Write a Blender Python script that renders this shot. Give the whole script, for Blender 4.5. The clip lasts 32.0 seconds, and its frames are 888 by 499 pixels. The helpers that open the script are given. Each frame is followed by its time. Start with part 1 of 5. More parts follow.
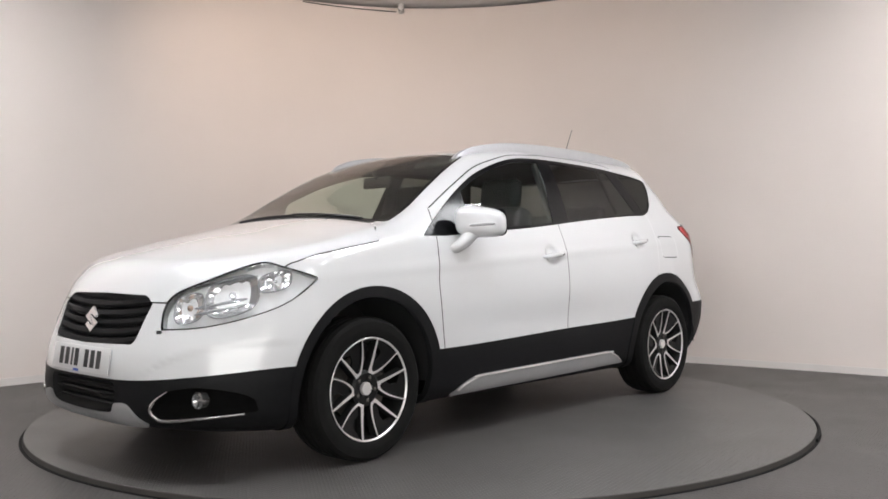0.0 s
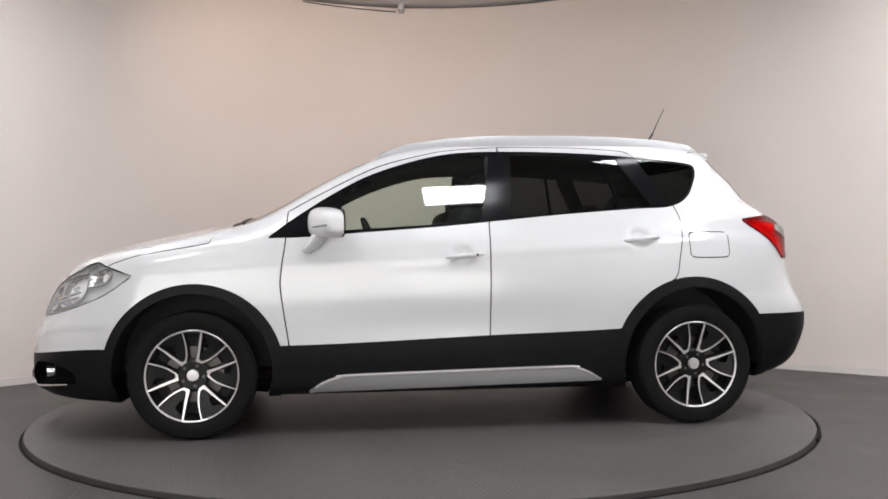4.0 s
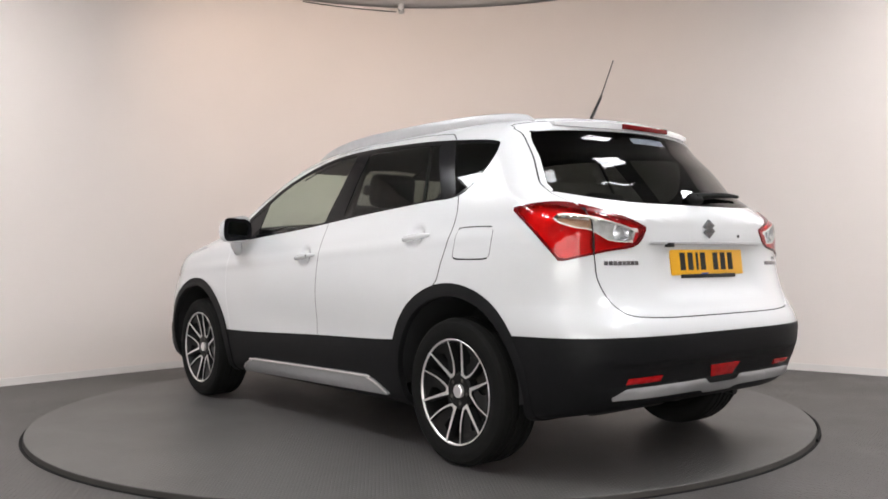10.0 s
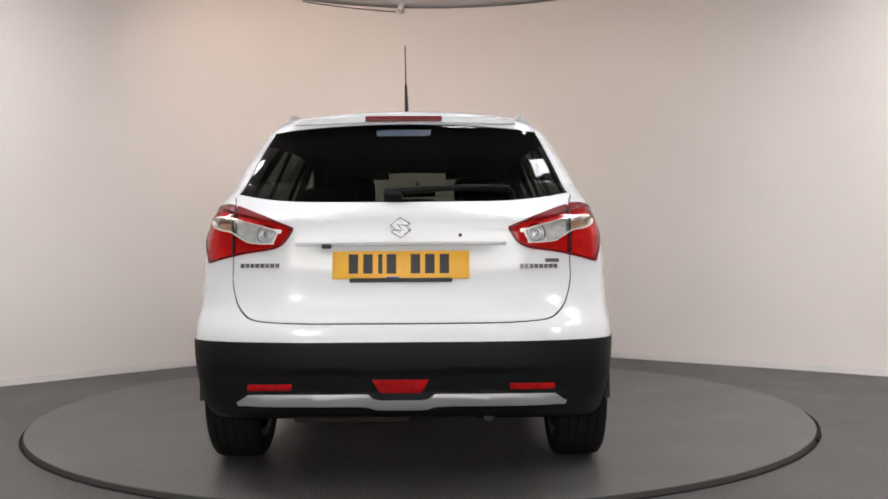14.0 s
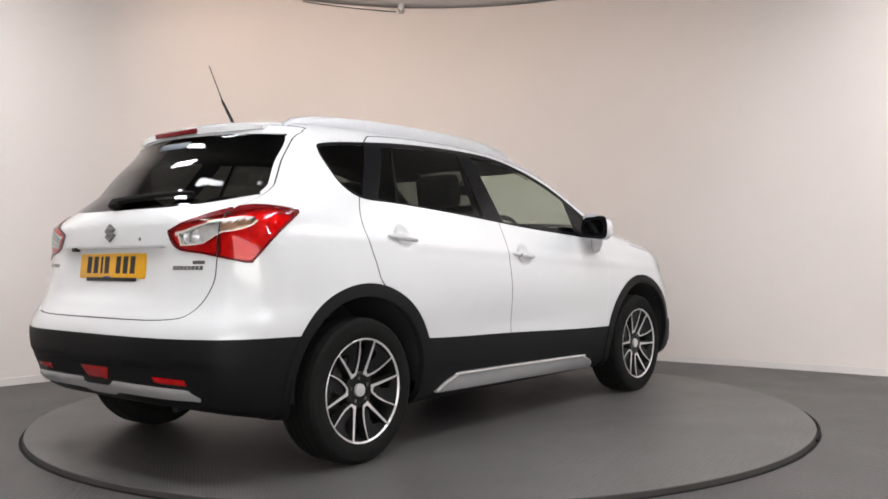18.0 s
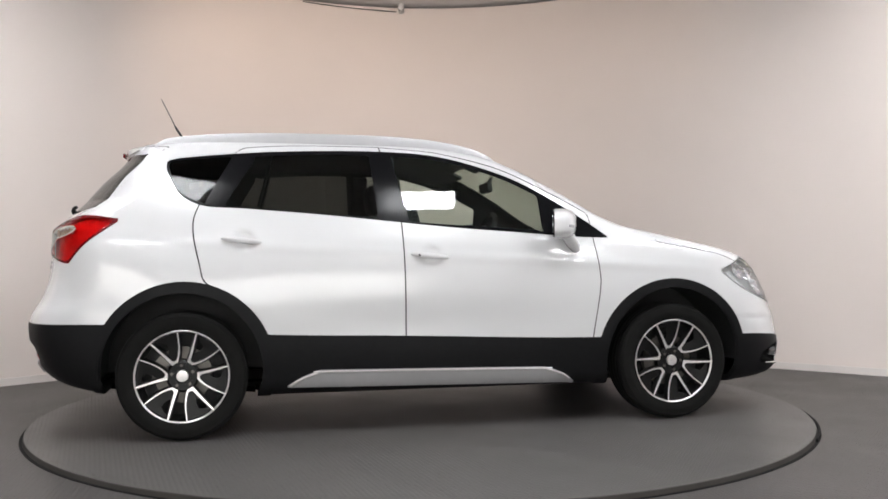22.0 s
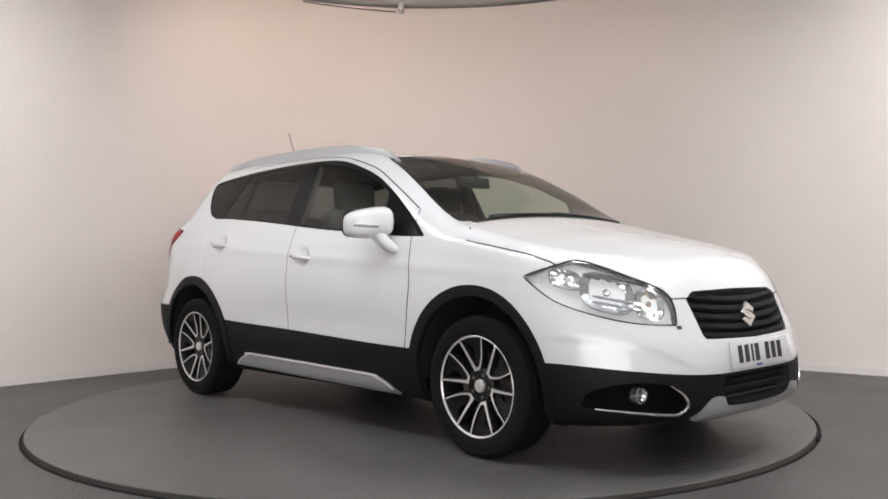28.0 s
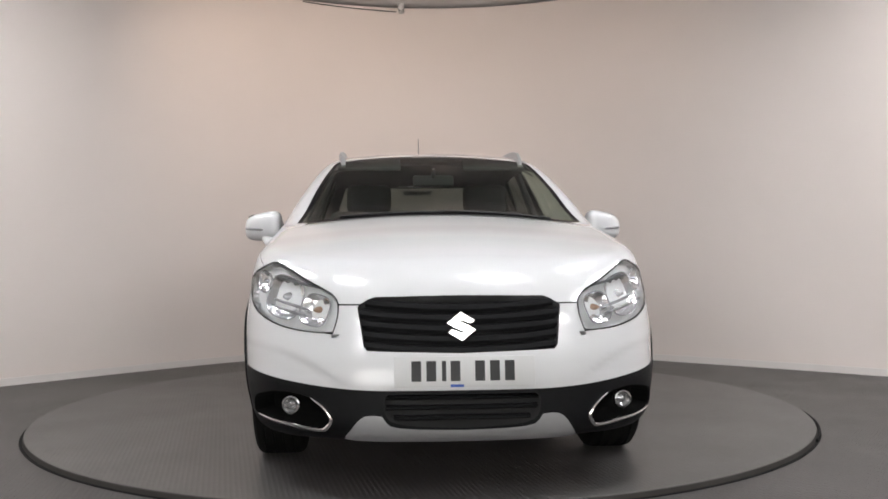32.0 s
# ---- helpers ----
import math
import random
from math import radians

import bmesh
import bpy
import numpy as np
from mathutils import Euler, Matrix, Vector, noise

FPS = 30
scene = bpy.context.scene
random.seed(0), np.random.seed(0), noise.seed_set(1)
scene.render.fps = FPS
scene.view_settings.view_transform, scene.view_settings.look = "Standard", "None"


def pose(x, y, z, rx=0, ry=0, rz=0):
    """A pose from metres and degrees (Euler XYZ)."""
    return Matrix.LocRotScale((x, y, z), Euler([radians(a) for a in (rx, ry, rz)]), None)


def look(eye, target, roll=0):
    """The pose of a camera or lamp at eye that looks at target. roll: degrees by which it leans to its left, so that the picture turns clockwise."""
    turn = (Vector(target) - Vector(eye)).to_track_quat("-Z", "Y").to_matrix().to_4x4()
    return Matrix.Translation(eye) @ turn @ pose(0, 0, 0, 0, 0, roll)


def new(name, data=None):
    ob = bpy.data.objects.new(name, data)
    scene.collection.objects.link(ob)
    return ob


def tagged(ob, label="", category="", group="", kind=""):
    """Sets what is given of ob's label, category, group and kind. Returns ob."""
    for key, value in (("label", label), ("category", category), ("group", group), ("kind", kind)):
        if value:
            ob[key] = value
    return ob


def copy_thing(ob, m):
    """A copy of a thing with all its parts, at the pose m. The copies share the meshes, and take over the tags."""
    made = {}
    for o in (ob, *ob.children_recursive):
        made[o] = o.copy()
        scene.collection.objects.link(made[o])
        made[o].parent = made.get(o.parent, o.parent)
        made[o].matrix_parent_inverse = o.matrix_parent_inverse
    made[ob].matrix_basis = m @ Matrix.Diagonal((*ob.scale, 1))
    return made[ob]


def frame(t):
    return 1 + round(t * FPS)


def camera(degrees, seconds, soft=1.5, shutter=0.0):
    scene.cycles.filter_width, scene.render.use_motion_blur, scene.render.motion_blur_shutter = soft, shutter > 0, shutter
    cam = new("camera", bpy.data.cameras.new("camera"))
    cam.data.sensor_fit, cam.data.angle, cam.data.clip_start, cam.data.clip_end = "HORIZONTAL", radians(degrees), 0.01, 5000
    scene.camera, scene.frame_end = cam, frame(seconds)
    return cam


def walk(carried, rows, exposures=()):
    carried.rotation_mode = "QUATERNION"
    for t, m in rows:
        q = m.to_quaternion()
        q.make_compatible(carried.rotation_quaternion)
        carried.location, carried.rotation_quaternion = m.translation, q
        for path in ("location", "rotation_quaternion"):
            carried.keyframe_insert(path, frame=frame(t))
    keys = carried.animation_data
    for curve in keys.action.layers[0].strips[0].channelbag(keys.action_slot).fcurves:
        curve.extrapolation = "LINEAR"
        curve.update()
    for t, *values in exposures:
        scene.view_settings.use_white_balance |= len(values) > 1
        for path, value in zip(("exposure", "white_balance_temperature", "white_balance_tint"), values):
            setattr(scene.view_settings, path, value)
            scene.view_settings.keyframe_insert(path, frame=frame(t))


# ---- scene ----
cam = camera(53.46, 32.0, soft=1.7)
eye = pose(0.0, -5.388, 0.893, 0, 0, -1.362) @ pose(0, 0, 0, 90.52) @ pose(0, 0, 0, 0, 0, -0.38)
walk(cam, [(0.0, eye), (32.0, eye)], exposures=[(0, 0.02), (1, -0.02), (3, -0.09), (4.5, -0.07), (6, -0.05), (7, 0.02), (8, 0.07), (10, 0.13), (11, 0.04), (12, 0.0), (13, -0.08), (15, 0.08), (18, 0.12),
     (19, 0.08), (21, -0.09), (22, 0.0), (23, -0.04), (24, -0.06), (25, 0.05), (28, 0.02), (30, -0.03), (32, -0.14)])

# ---- light ----
world = bpy.data.worlds.new("world")
scene.world = world
world.use_nodes = True
world.node_tree.nodes["Background"].inputs[0].default_value = (0.5, 0.5, 0.5, 1)
world.node_tree.nodes["Background"].inputs[1].default_value = 0.05
scene.view_settings.exposure = 0.0
PANEL_GLOW = 50.0
CEILING_Z = 3.31
# the ceiling panels round the turntable, placed by their reflections: x, y, turn
PANELS = [(-2.35, -1.62, -52), (-1.2, -2.4, -25), (0.8, -2.35, 15), (1.97, -1.2, 55)]
# unseen panels, some behind the camera, added to brighten the car and walls
PANELS += [(3.15, -1.6, 75), (3.3, -3.0, 80), (3.7, -0.05, 55), (-2.65, -0.3, -45), (3.4, -4.6, 0), (-1.7, -5.2, 0)]


# ---- materials ----
def material(name, colour, rough=0.5, metal=0.0, vary=0.08, scale=6.0, bump=0.0, bump_scale=200.0, coat=0.0, spec=0.5, fine=0.0):
    m = bpy.data.materials.new(name)
    m.use_nodes = True
    nt = m.node_tree
    b = nt.nodes["Principled BSDF"]
    b.inputs["Roughness"].default_value = rough
    b.inputs["Metallic"].default_value = metal
    b.inputs["Coat Weight"].default_value = coat
    b.inputs["Coat Roughness"].default_value = 0.03
    b.inputs["Specular IOR Level"].default_value = spec
    tc = nt.nodes.new("ShaderNodeTexCoord")
    n = nt.nodes.new("ShaderNodeTexNoise")
    n.inputs["Scale"].default_value, n.inputs["Detail"].default_value = scale, 6
    nt.links.new(tc.outputs["Object"], n.inputs["Vector"])
    ramp = nt.nodes.new("ShaderNodeMix")
    ramp.data_type = "RGBA"
    ramp.inputs["A"].default_value = (*[max(0, c * (1 - vary)) for c in colour], 1)
    ramp.inputs["B"].default_value = (*[min(1, c * (1 + vary)) for c in colour], 1)
    nt.links.new(n.outputs["Fac"], ramp.inputs["Factor"])
    nt.links.new(ramp.outputs["Result"], b.inputs["Base Color"])
    if fine:
        r = nt.nodes.new("ShaderNodeMapRange")
        r.inputs["To Min"].default_value, r.inputs["To Max"].default_value = max(0.02, rough - fine), rough + fine
        nt.links.new(n.outputs["Fac"], r.inputs["Value"])
        nt.links.new(r.outputs["Result"], b.inputs["Roughness"])
    if bump:
        k = nt.nodes.new("ShaderNodeTexNoise")
        k.inputs["Scale"].default_value, k.inputs["Detail"].default_value = bump_scale, 3
        nt.links.new(tc.outputs["Object"], k.inputs["Vector"])
        u = nt.nodes.new("ShaderNodeBump")
        u.inputs["Strength"].default_value, u.inputs["Distance"].default_value = bump, 0.002
        nt.links.new(k.outputs["Fac"], u.inputs["Height"])
        nt.links.new(u.outputs["Normal"], b.inputs["Normal"])
    return m


def studs(m, pitch, height, gap_tone):
    """Adds a pressed pattern of small diamonds to a floor material."""
    nt = m.node_tree
    tc, sp = nt.nodes.new("ShaderNodeTexCoord"), nt.nodes.new("ShaderNodeSeparateXYZ")
    rot = nt.nodes.new("ShaderNodeMapping")
    rot.inputs["Rotation"].default_value[2] = radians(35)
    rot.inputs["Scale"].default_value = [2 * math.pi / pitch] * 3
    nt.links.new(tc.outputs["Object"], rot.inputs["Vector"])
    nt.links.new(rot.outputs[0], sp.inputs[0])
    waves = []
    for k in (0, 1):
        w = nt.nodes.new("ShaderNodeMath")
        w.operation = "SINE"
        nt.links.new(sp.outputs[k], w.inputs[0])
        waves.append(w)
    mul = nt.nodes.new("ShaderNodeMath")
    mul.operation = "MULTIPLY"
    nt.links.new(waves[0].outputs[0], mul.inputs[0])
    nt.links.new(waves[1].outputs[0], mul.inputs[1])
    cut = nt.nodes.new("ShaderNodeMapRange")
    cut.interpolation_type = "SMOOTHSTEP"
    cut.inputs["From Min"].default_value, cut.inputs["From Max"].default_value = 0.1, 0.6
    nt.links.new(mul.outputs[0], cut.inputs["Value"])
    u = nt.nodes.new("ShaderNodeBump")
    u.inputs["Strength"].default_value, u.inputs["Distance"].default_value = 1.0, height
    nt.links.new(cut.outputs[0], u.inputs["Height"])
    b = nt.nodes["Principled BSDF"]
    if b.inputs["Normal"].links:
        nt.links.new(b.inputs["Normal"].links[0].from_socket, u.inputs["Normal"])
    nt.links.new(u.outputs[0], b.inputs["Normal"])
    # a darker tone between the studs, worn away in patches
    patch = nt.nodes.new("ShaderNodeTexNoise")
    patch.inputs["Scale"].default_value, patch.inputs["Detail"].default_value = 1.1, 3
    nt.links.new(tc.outputs["Object"], patch.inputs["Vector"])
    fade = nt.nodes.new("ShaderNodeMapRange")
    fade.inputs["From Min"].default_value, fade.inputs["From Max"].default_value = 0.38, 0.62
    fade.inputs["To Min"].default_value, fade.inputs["To Max"].default_value = gap_tone * 0.15, gap_tone
    nt.links.new(patch.outputs["Fac"], fade.inputs["Value"])
    low = nt.nodes.new("ShaderNodeMath")
    low.operation = "MULTIPLY_ADD"
    low.inputs[1].default_value, low.inputs[2].default_value = -1.0, 1.0
    nt.links.new(cut.outputs[0], low.inputs[0])
    amount = nt.nodes.new("ShaderNodeMath")
    amount.operation = "MULTIPLY"
    nt.links.new(low.outputs[0], amount.inputs[0])
    nt.links.new(fade.outputs[0], amount.inputs[1])
    mix = nt.nodes.new("ShaderNodeMix")
    mix.data_type = "RGBA"
    mix.inputs["B"].default_value = (0.022, 0.020, 0.019, 1)
    nt.links.new(b.inputs["Base Color"].links[0].from_socket, mix.inputs["A"])
    nt.links.new(amount.outputs[0], mix.inputs["Factor"])
    nt.links.new(mix.outputs["Result"], b.inputs["Base Color"])
    return m


def glow(name, colour, strength):
    m = bpy.data.materials.new(name)
    m.use_nodes = True
    b = m.node_tree.nodes["Principled BSDF"]
    b.inputs["Base Color"].default_value = (0.8, 0.8, 0.8, 1)
    b.inputs["Emission Color"].default_value = (*colour, 1)
    b.inputs["Emission Strength"].default_value = strength
    return m


def glazing(name, tint, gloss=0.06, haze=0.01):
    """A thin sheet: tinted clear through, with a mirror gloss."""
    m = bpy.data.materials.new(name)
    m.use_nodes = True
    nt = m.node_tree
    nt.nodes.remove(nt.nodes["Principled BSDF"])
    t = nt.nodes.new("ShaderNodeBsdfTransparent")
    t.inputs["Color"].default_value = (*tint, 1)
    g = nt.nodes.new("ShaderNodeBsdfGlossy")
    g.inputs["Roughness"].default_value = haze
    f = nt.nodes.new("ShaderNodeLayerWeight")
    f.inputs["Blend"].default_value = 0.5
    p = nt.nodes.new("ShaderNodeMath")
    p.operation = "POWER"
    p.inputs[1].default_value = 5.0
    k = nt.nodes.new("ShaderNodeMath")
    k.operation = "MULTIPLY_ADD"
    k.inputs[1].default_value, k.inputs[2].default_value = 0.9, gloss
    x = nt.nodes.new("ShaderNodeMixShader")
    nt.links.new(f.outputs["Facing"], p.inputs[0])
    nt.links.new(p.outputs[0], k.inputs[0])
    nt.links.new(k.outputs[0], x.inputs[0])
    nt.links.new(t.outputs[0], x.inputs[1])
    nt.links.new(g.outputs[0], x.inputs[2])
    nt.links.new(x.outputs[0], nt.nodes["Material Output"].inputs["Surface"])
    return m


WHITE = material("white_paint", (0.685, 0.687, 0.697), 0.25, 0, 0.02, 1.5, coat=1.0)
WHITE.node_tree.nodes["Principled BSDF"].inputs["Coat Roughness"].default_value = 0.09
CLAD = material("black_cladding", (0.0085, 0.0085, 0.0093), 0.55, 0, 0.2, 40, bump=0.15, bump_scale=900, spec=0.16)
DARK = material("dark_shell", (0.012, 0.012, 0.013), 0.7, 0, 0.2, 10)
PIANO = material("gloss_black", (0.006, 0.006, 0.007), 0.14, 0, 0.1, 10, spec=0.11)
TRIM = material("grey_trim", (0.05, 0.05, 0.055), 0.6, 0, 0.1, 30, bump=0.1)
SILVER = material("satin_silver", (0.44, 0.44, 0.45), 0.38, 0.35, 0.05, 30)
CHROME = material("chrome", (0.93, 0.92, 0.92), 0.18, 1.0, 0.02, 10)
ALLOY = material("machined_alloy", (0.74, 0.72, 0.71), 0.28, 0.55, 0.05, 30)
RIMDARK = material("dark_rim", (0.008, 0.0078, 0.0078), 0.4, 0.0, 0.1, 30, spec=0.25)
RUBBER = material("tyre_rubber", (0.007, 0.0068, 0.0065), 0.8, 0, 0.3, 25, bump=0.2, bump_scale=300, spec=0.17)
RED = material("red_lens", (0.42, 0.006, 0.008), 0.2, 0, 0.5, 34, coat=0.25, spec=0.3, bump=0.5, bump_scale=70)

REDDARK = material("deep_red_lens", (0.13, 0.004, 0.006), 0.25, 0, 0.1, 20, coat=0.15, spec=0.2)
YELLOW = material("yellow_plate", (0.85, 0.43, 0.02), 0.4, 0, 0.04, 20)
PLATEWHITE = material("white_plate", (0.62, 0.62, 0.62), 0.4, 0, 0.03, 20)
INK = material("plate_black", (0.01, 0.01, 0.011), 0.5, 0, 0.1, 10)
AMBER = material("amber_lens", (0.36, 0.24, 0.17), 0.2, 0, 0.1, 10)
CLOTH = material("seat_cloth", (0.013, 0.013, 0.014), 0.9, 0, 0.25, 60, bump=0.3, bump_scale=400)
EDGE = material("rim_rubber", (0.046, 0.042, 0.039), 0.7, 0, 0.45, 5, bump=0.3, bump_scale=80, spec=0.25)
LINER = material("headliner", (0.07, 0.069, 0.067), 0.9, 0, 0.06, 40, bump=0.2)
GLASS = glazing("clear_glass", (0.80, 0.88, 0.83), 0.05)
SCREEN = glazing("windscreen_glass", (0.66, 0.73, 0.66), 0.055, 0.05)
# privacy glass with its gloss cut down, so lamp reflections stay weak
LOWGLOSS = glazing("low_gloss_privacy_glass", (0.17, 0.18, 0.172), 0.014, 0.03)
PRIVACY = glazing("privacy_glass", (0.2, 0.215, 0.205), 0.035)
REDGLASS = glazing("red_lamp_glass", (0.84, 0.045, 0.050), 0.035, 0.02)
LENS = glazing("lamp_lens", (0.93, 0.94, 0.95), 0.04)
WALL = material("wall_paint", (0.83, 0.748, 0.705), 0.6, 0, 0.045, 1.2, bump=0.08, bump_scale=60, fine=0.08)
CEIL = material("ceiling_paint", (0.6, 0.6, 0.6), 0.8, 0, 0.04, 3)
FLOOR = material("floor_rubber", (0.105, 0.098, 0.094), 0.44, 0, 0.26, 3, fine=0.1, spec=0.32)
DISC = material("turntable_deck", (0.104, 0.098, 0.095), 0.38, 0, 0.30, 2.5, fine=0.12, spec=0.4)
# glow for the lenses of the added wall spotlights
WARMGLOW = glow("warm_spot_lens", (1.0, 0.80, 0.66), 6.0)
DAYLIGHT = glow("daylight_beyond", (0.99, 0.985, 0.955), 4.3)
studs(FLOOR, 0.030, 0.006, 0.5)
studs(DISC, 0.030, 0.0022, 0.16)
DIFFUSER = glow("panel_light", (0.955, 0.968, 1.0), PANEL_GLOW)


# ---- mesh helpers ----
def mesh_ob(name, verts, faces, mat, parent=None, label="", smooth=False, normals=None):
    me = bpy.data.meshes.new(name)
    me.from_pydata([tuple(v) for v in verts], [], [tuple(f) for f in faces])
    me.materials.append(mat)
    if smooth:
        me.polygons.foreach_set("use_smooth", [True] * len(me.polygons))
    if normals is not None:
        me.normals_split_custom_set_from_vertices([tuple(n) for n in normals])
    ob = new(name, me)
    ob.parent = parent
    if label:
        tagged(ob, label)
    return ob


def part(name, bm, mat, parent, label="", smooth=True):
    """Links a bmesh as one mesh under a thing or a part."""
    me = bpy.data.meshes.new(name)
    bm.to_mesh(me)
    bm.free()
    me.materials.append(mat)
    if smooth:
        me.polygons.foreach_set("use_smooth", [True] * len(me.polygons))
        me.set_sharp_from_angle(angle=radians(35))
    ob = new(name, me)
    ob.parent = parent
    if label:
        tagged(ob, label)
    return ob


def box(bm, m, sx, sy, sz, bevel=0.0, seg=2):
    """A box of that size, rounded, at pose m."""
    r = bmesh.ops.create_cube(bm, size=1.0, matrix=Matrix.Diagonal((sx, sy, sz, 1)))
    vs = r["verts"]
    if bevel:
        es = list({e for v in vs for e in v.link_edges})
        b = bmesh.ops.bevel(bm, geom=es, offset=bevel, segments=seg, profile=0.5, affect="EDGES")
        vs = list({v for f in b["faces"] for v in f.verts} | {v for v in vs if v.is_valid})
    bmesh.ops.transform(bm, matrix=m, verts=vs)


def lathe(bm, profile, m=Matrix(), n=48, closed=False):
    """Turns a profile of (radius, height) round z."""
    rings = [[bm.verts.new(m @ Vector((r * math.cos(2 * math.pi * i / n), r * math.sin(2 * math.pi * i / n), h))) for i in range(n)] for r, h in profile]
    pairs = list(zip(rings, rings[1:])) + ([(rings[-1], rings[0])] if closed else [])
    for a, b in pairs:
        for i in range(n):
            bm.faces.new((a[i], a[(i + 1) % n], b[(i + 1) % n], b[i]))
    return rings


def tube(bm, pts, r, n=8):
    """A round bar along points; r may be a list."""
    pts = [Vector(p) for p in pts]
    rs = r if isinstance(r, (list, tuple)) else [r] * len(pts)
    rings = []
    for i, p in enumerate(pts):
        d = (pts[min(i + 1, len(pts) - 1)] - pts[max(i - 1, 0)]).normalized()
        q = d.to_track_quat("Z", "Y")
        rings.append([bm.verts.new(p + q @ Vector((rs[i] * math.cos(2 * math.pi * k / n), rs[i] * math.sin(2 * math.pi * k / n), 0))) for k in range(n)])
    for a, b in zip(rings, rings[1:]):
        for k in range(n):
            bm.faces.new((a[k], a[(k + 1) % n], b[(k + 1) % n], b[k]))
    bm.faces.new(rings[0][::-1])
    bm.faces.new(rings[-1])


def slab(bm, outline, m, depth, bevel=0.0):
    """A flat outline (x, y) pushed out by depth along z, at pose m."""
    a = [bm.verts.new(m @ Vector((x, y, 0))) for x, y in outline]
    b = [bm.verts.new(m @ Vector((x, y, depth))) for x, y in outline]
    n = len(a)
    bm.faces.new(a[::-1])
    top = bm.faces.new(b)
    for i in range(n):
        bm.faces.new((a[i], a[(i + 1) % n], b[(i + 1) % n], b[i]))
    if bevel:
        bmesh.ops.bevel(bm, geom=list(top.edges), offset=bevel, segments=2, profile=0.5, affect="EDGES")


def rounded(points, n=6, closed=True):
    """A Catmull-Rom line through points; a point given twice is a sharp corner."""
    p = [np.array(q, float) for q in points]
    k = len(p)
    out = []
    for i in range(k if closed else k - 1):
        p0, p1, p2, p3 = (p[(i + j) % k] if closed else p[min(max(i + j, 0), k - 1)] for j in (-1, 0, 1, 2))
        if np.allclose(p1, p2):
            continue
        if np.allclose(p0, p1):
            p0 = 2 * p1 - p2
        if np.allclose(p2, p3):
            p3 = 2 * p2 - p1
        for u in np.linspace(0, 1, n, endpoint=False):
            out.append(0.5 * (2 * p1 + (p2 - p0) * u + (2 * p0 - 5 * p1 + 4 * p2 - p3) * u ** 2 + (3 * p1 - p0 - 3 * p2 + p3) * u ** 3))
    if not closed:
        out.append(p[-1])
    return np.array(out)


# ---- the studio ----
wall_points = [(-8.0, -4.0), (-8.0, -4.0), (-3.09, 1.11), (-2.49, 1.75), (-1.75, 2.47), (-1.22, 2.83), (-0.5, 3.10), (0.3, 3.15), (1.12, 2.96),
               (1.68, 2.63), (2.20, 2.22), (2.90, 1.67), (3.50, 1.18), (8.0, -2.6), (8.0, -2.6)]
fine_plan = rounded(wall_points, 40, closed=False)
run = np.concatenate([[0], np.cumsum(np.hypot(*np.diff(fine_plan, axis=0).T))])
steps = np.linspace(0, run[-1], 140)
plan = np.stack([np.interp(steps, run, fine_plan[:, k]) for k in (0, 1)], 1)
for _ in range(6):
    plan[1:-1] = (plan[:-2] + 2 * plan[1:-1] + plan[2:]) / 4


def sweep_wall(name, line, z0, z1, thick, mat, label=""):
    """An upright sheet with thickness along a plan line, thick on its left."""
    d = np.gradient(line, axis=0)
    nrm = np.stack([-d[:, 1], d[:, 0]], 1) / np.linalg.norm(d, axis=1)[:, None]
    back = line + nrm * thick
    v, f = [], []
    n = len(line)
    for a, b in zip(line, back):
        v += [(*a, z0), (*a, z1), (*b, z1), (*b, z0)]
    for i in range(n - 1):
        for k in range(4):
            f.append((4 * i + k, 4 * i + (k + 1) % 4, 4 * i + 4 + (k + 1) % 4, 4 * i + 4 + k))
    f += [(0, 1, 2, 3), (4 * n - 1, 4 * n - 2, 4 * n - 3, 4 * n - 4)]
    ob = mesh_ob(name, v, f, mat, smooth=True)
    ob.data.set_sharp_from_angle(angle=radians(40))
    return tagged(ob, label, kind="structure")


FLOOR_Z = -0.025
sweep_wall("wall_curved", plan, FLOOR_Z, CEILING_Z, 0.12, WALL, "smooth off-white painted curved studio wall")
DOOR = (-3.1, 2.7, 2.45)   # the daylit opening behind the camera: x from, x to, height
sweep_wall("wall_east", np.array([(8.0, -2.6), (8.0, -8.0), (DOOR[1], -8.0)]), FLOOR_Z, CEILING_Z + 0.3, 0.12, WALL, "plain off-white studio wall beside the wide glazed opening")
sweep_wall("wall_west", np.array([(DOOR[0], -8.0), (-8.0, -8.0), (-8.0, -4.0)]), FLOOR_Z, CEILING_Z + 0.3, 0.12, WALL, "plain off-white studio wall beside the wide glazed opening")
sweep_wall("wall_over_opening", np.array([(DOOR[1] - 0.001, -8.0), (DOOR[0] + 0.001, -8.0)]), DOOR[2], CEILING_Z + 0.3, 0.12, WALL, "plain off-white wall over the wide glazed opening")
opening = tagged(new("window_1"), "wide glazed opening with a dark metal frame, daylight beyond", kind="structure")
FRAME = material("dark_frame", (0.03, 0.03, 0.032), 0.5, 0.3, 0.1, 20)
for k in range(5):
    bm = bmesh.new()
    box(bm, pose(DOOR[0] + 0.03 + (DOOR[1] - DOOR[0] - 0.06) * k / 4, -8.03, DOOR[2] / 2 - 0.01), 0.06, 0.06, DOOR[2] - 0.02, 0.004)
    part("mullion", bm, FRAME, opening)
for h in (0.02, 0.95, DOOR[2] - 0.05):
    bm = bmesh.new()
    box(bm, pose((DOOR[0] + DOOR[1]) / 2, -8.035, h), DOOR[1] - DOOR[0] - 0.02, 0.04, 0.06, 0.004)
    part("transom", bm, FRAME, opening)
bm = bmesh.new()
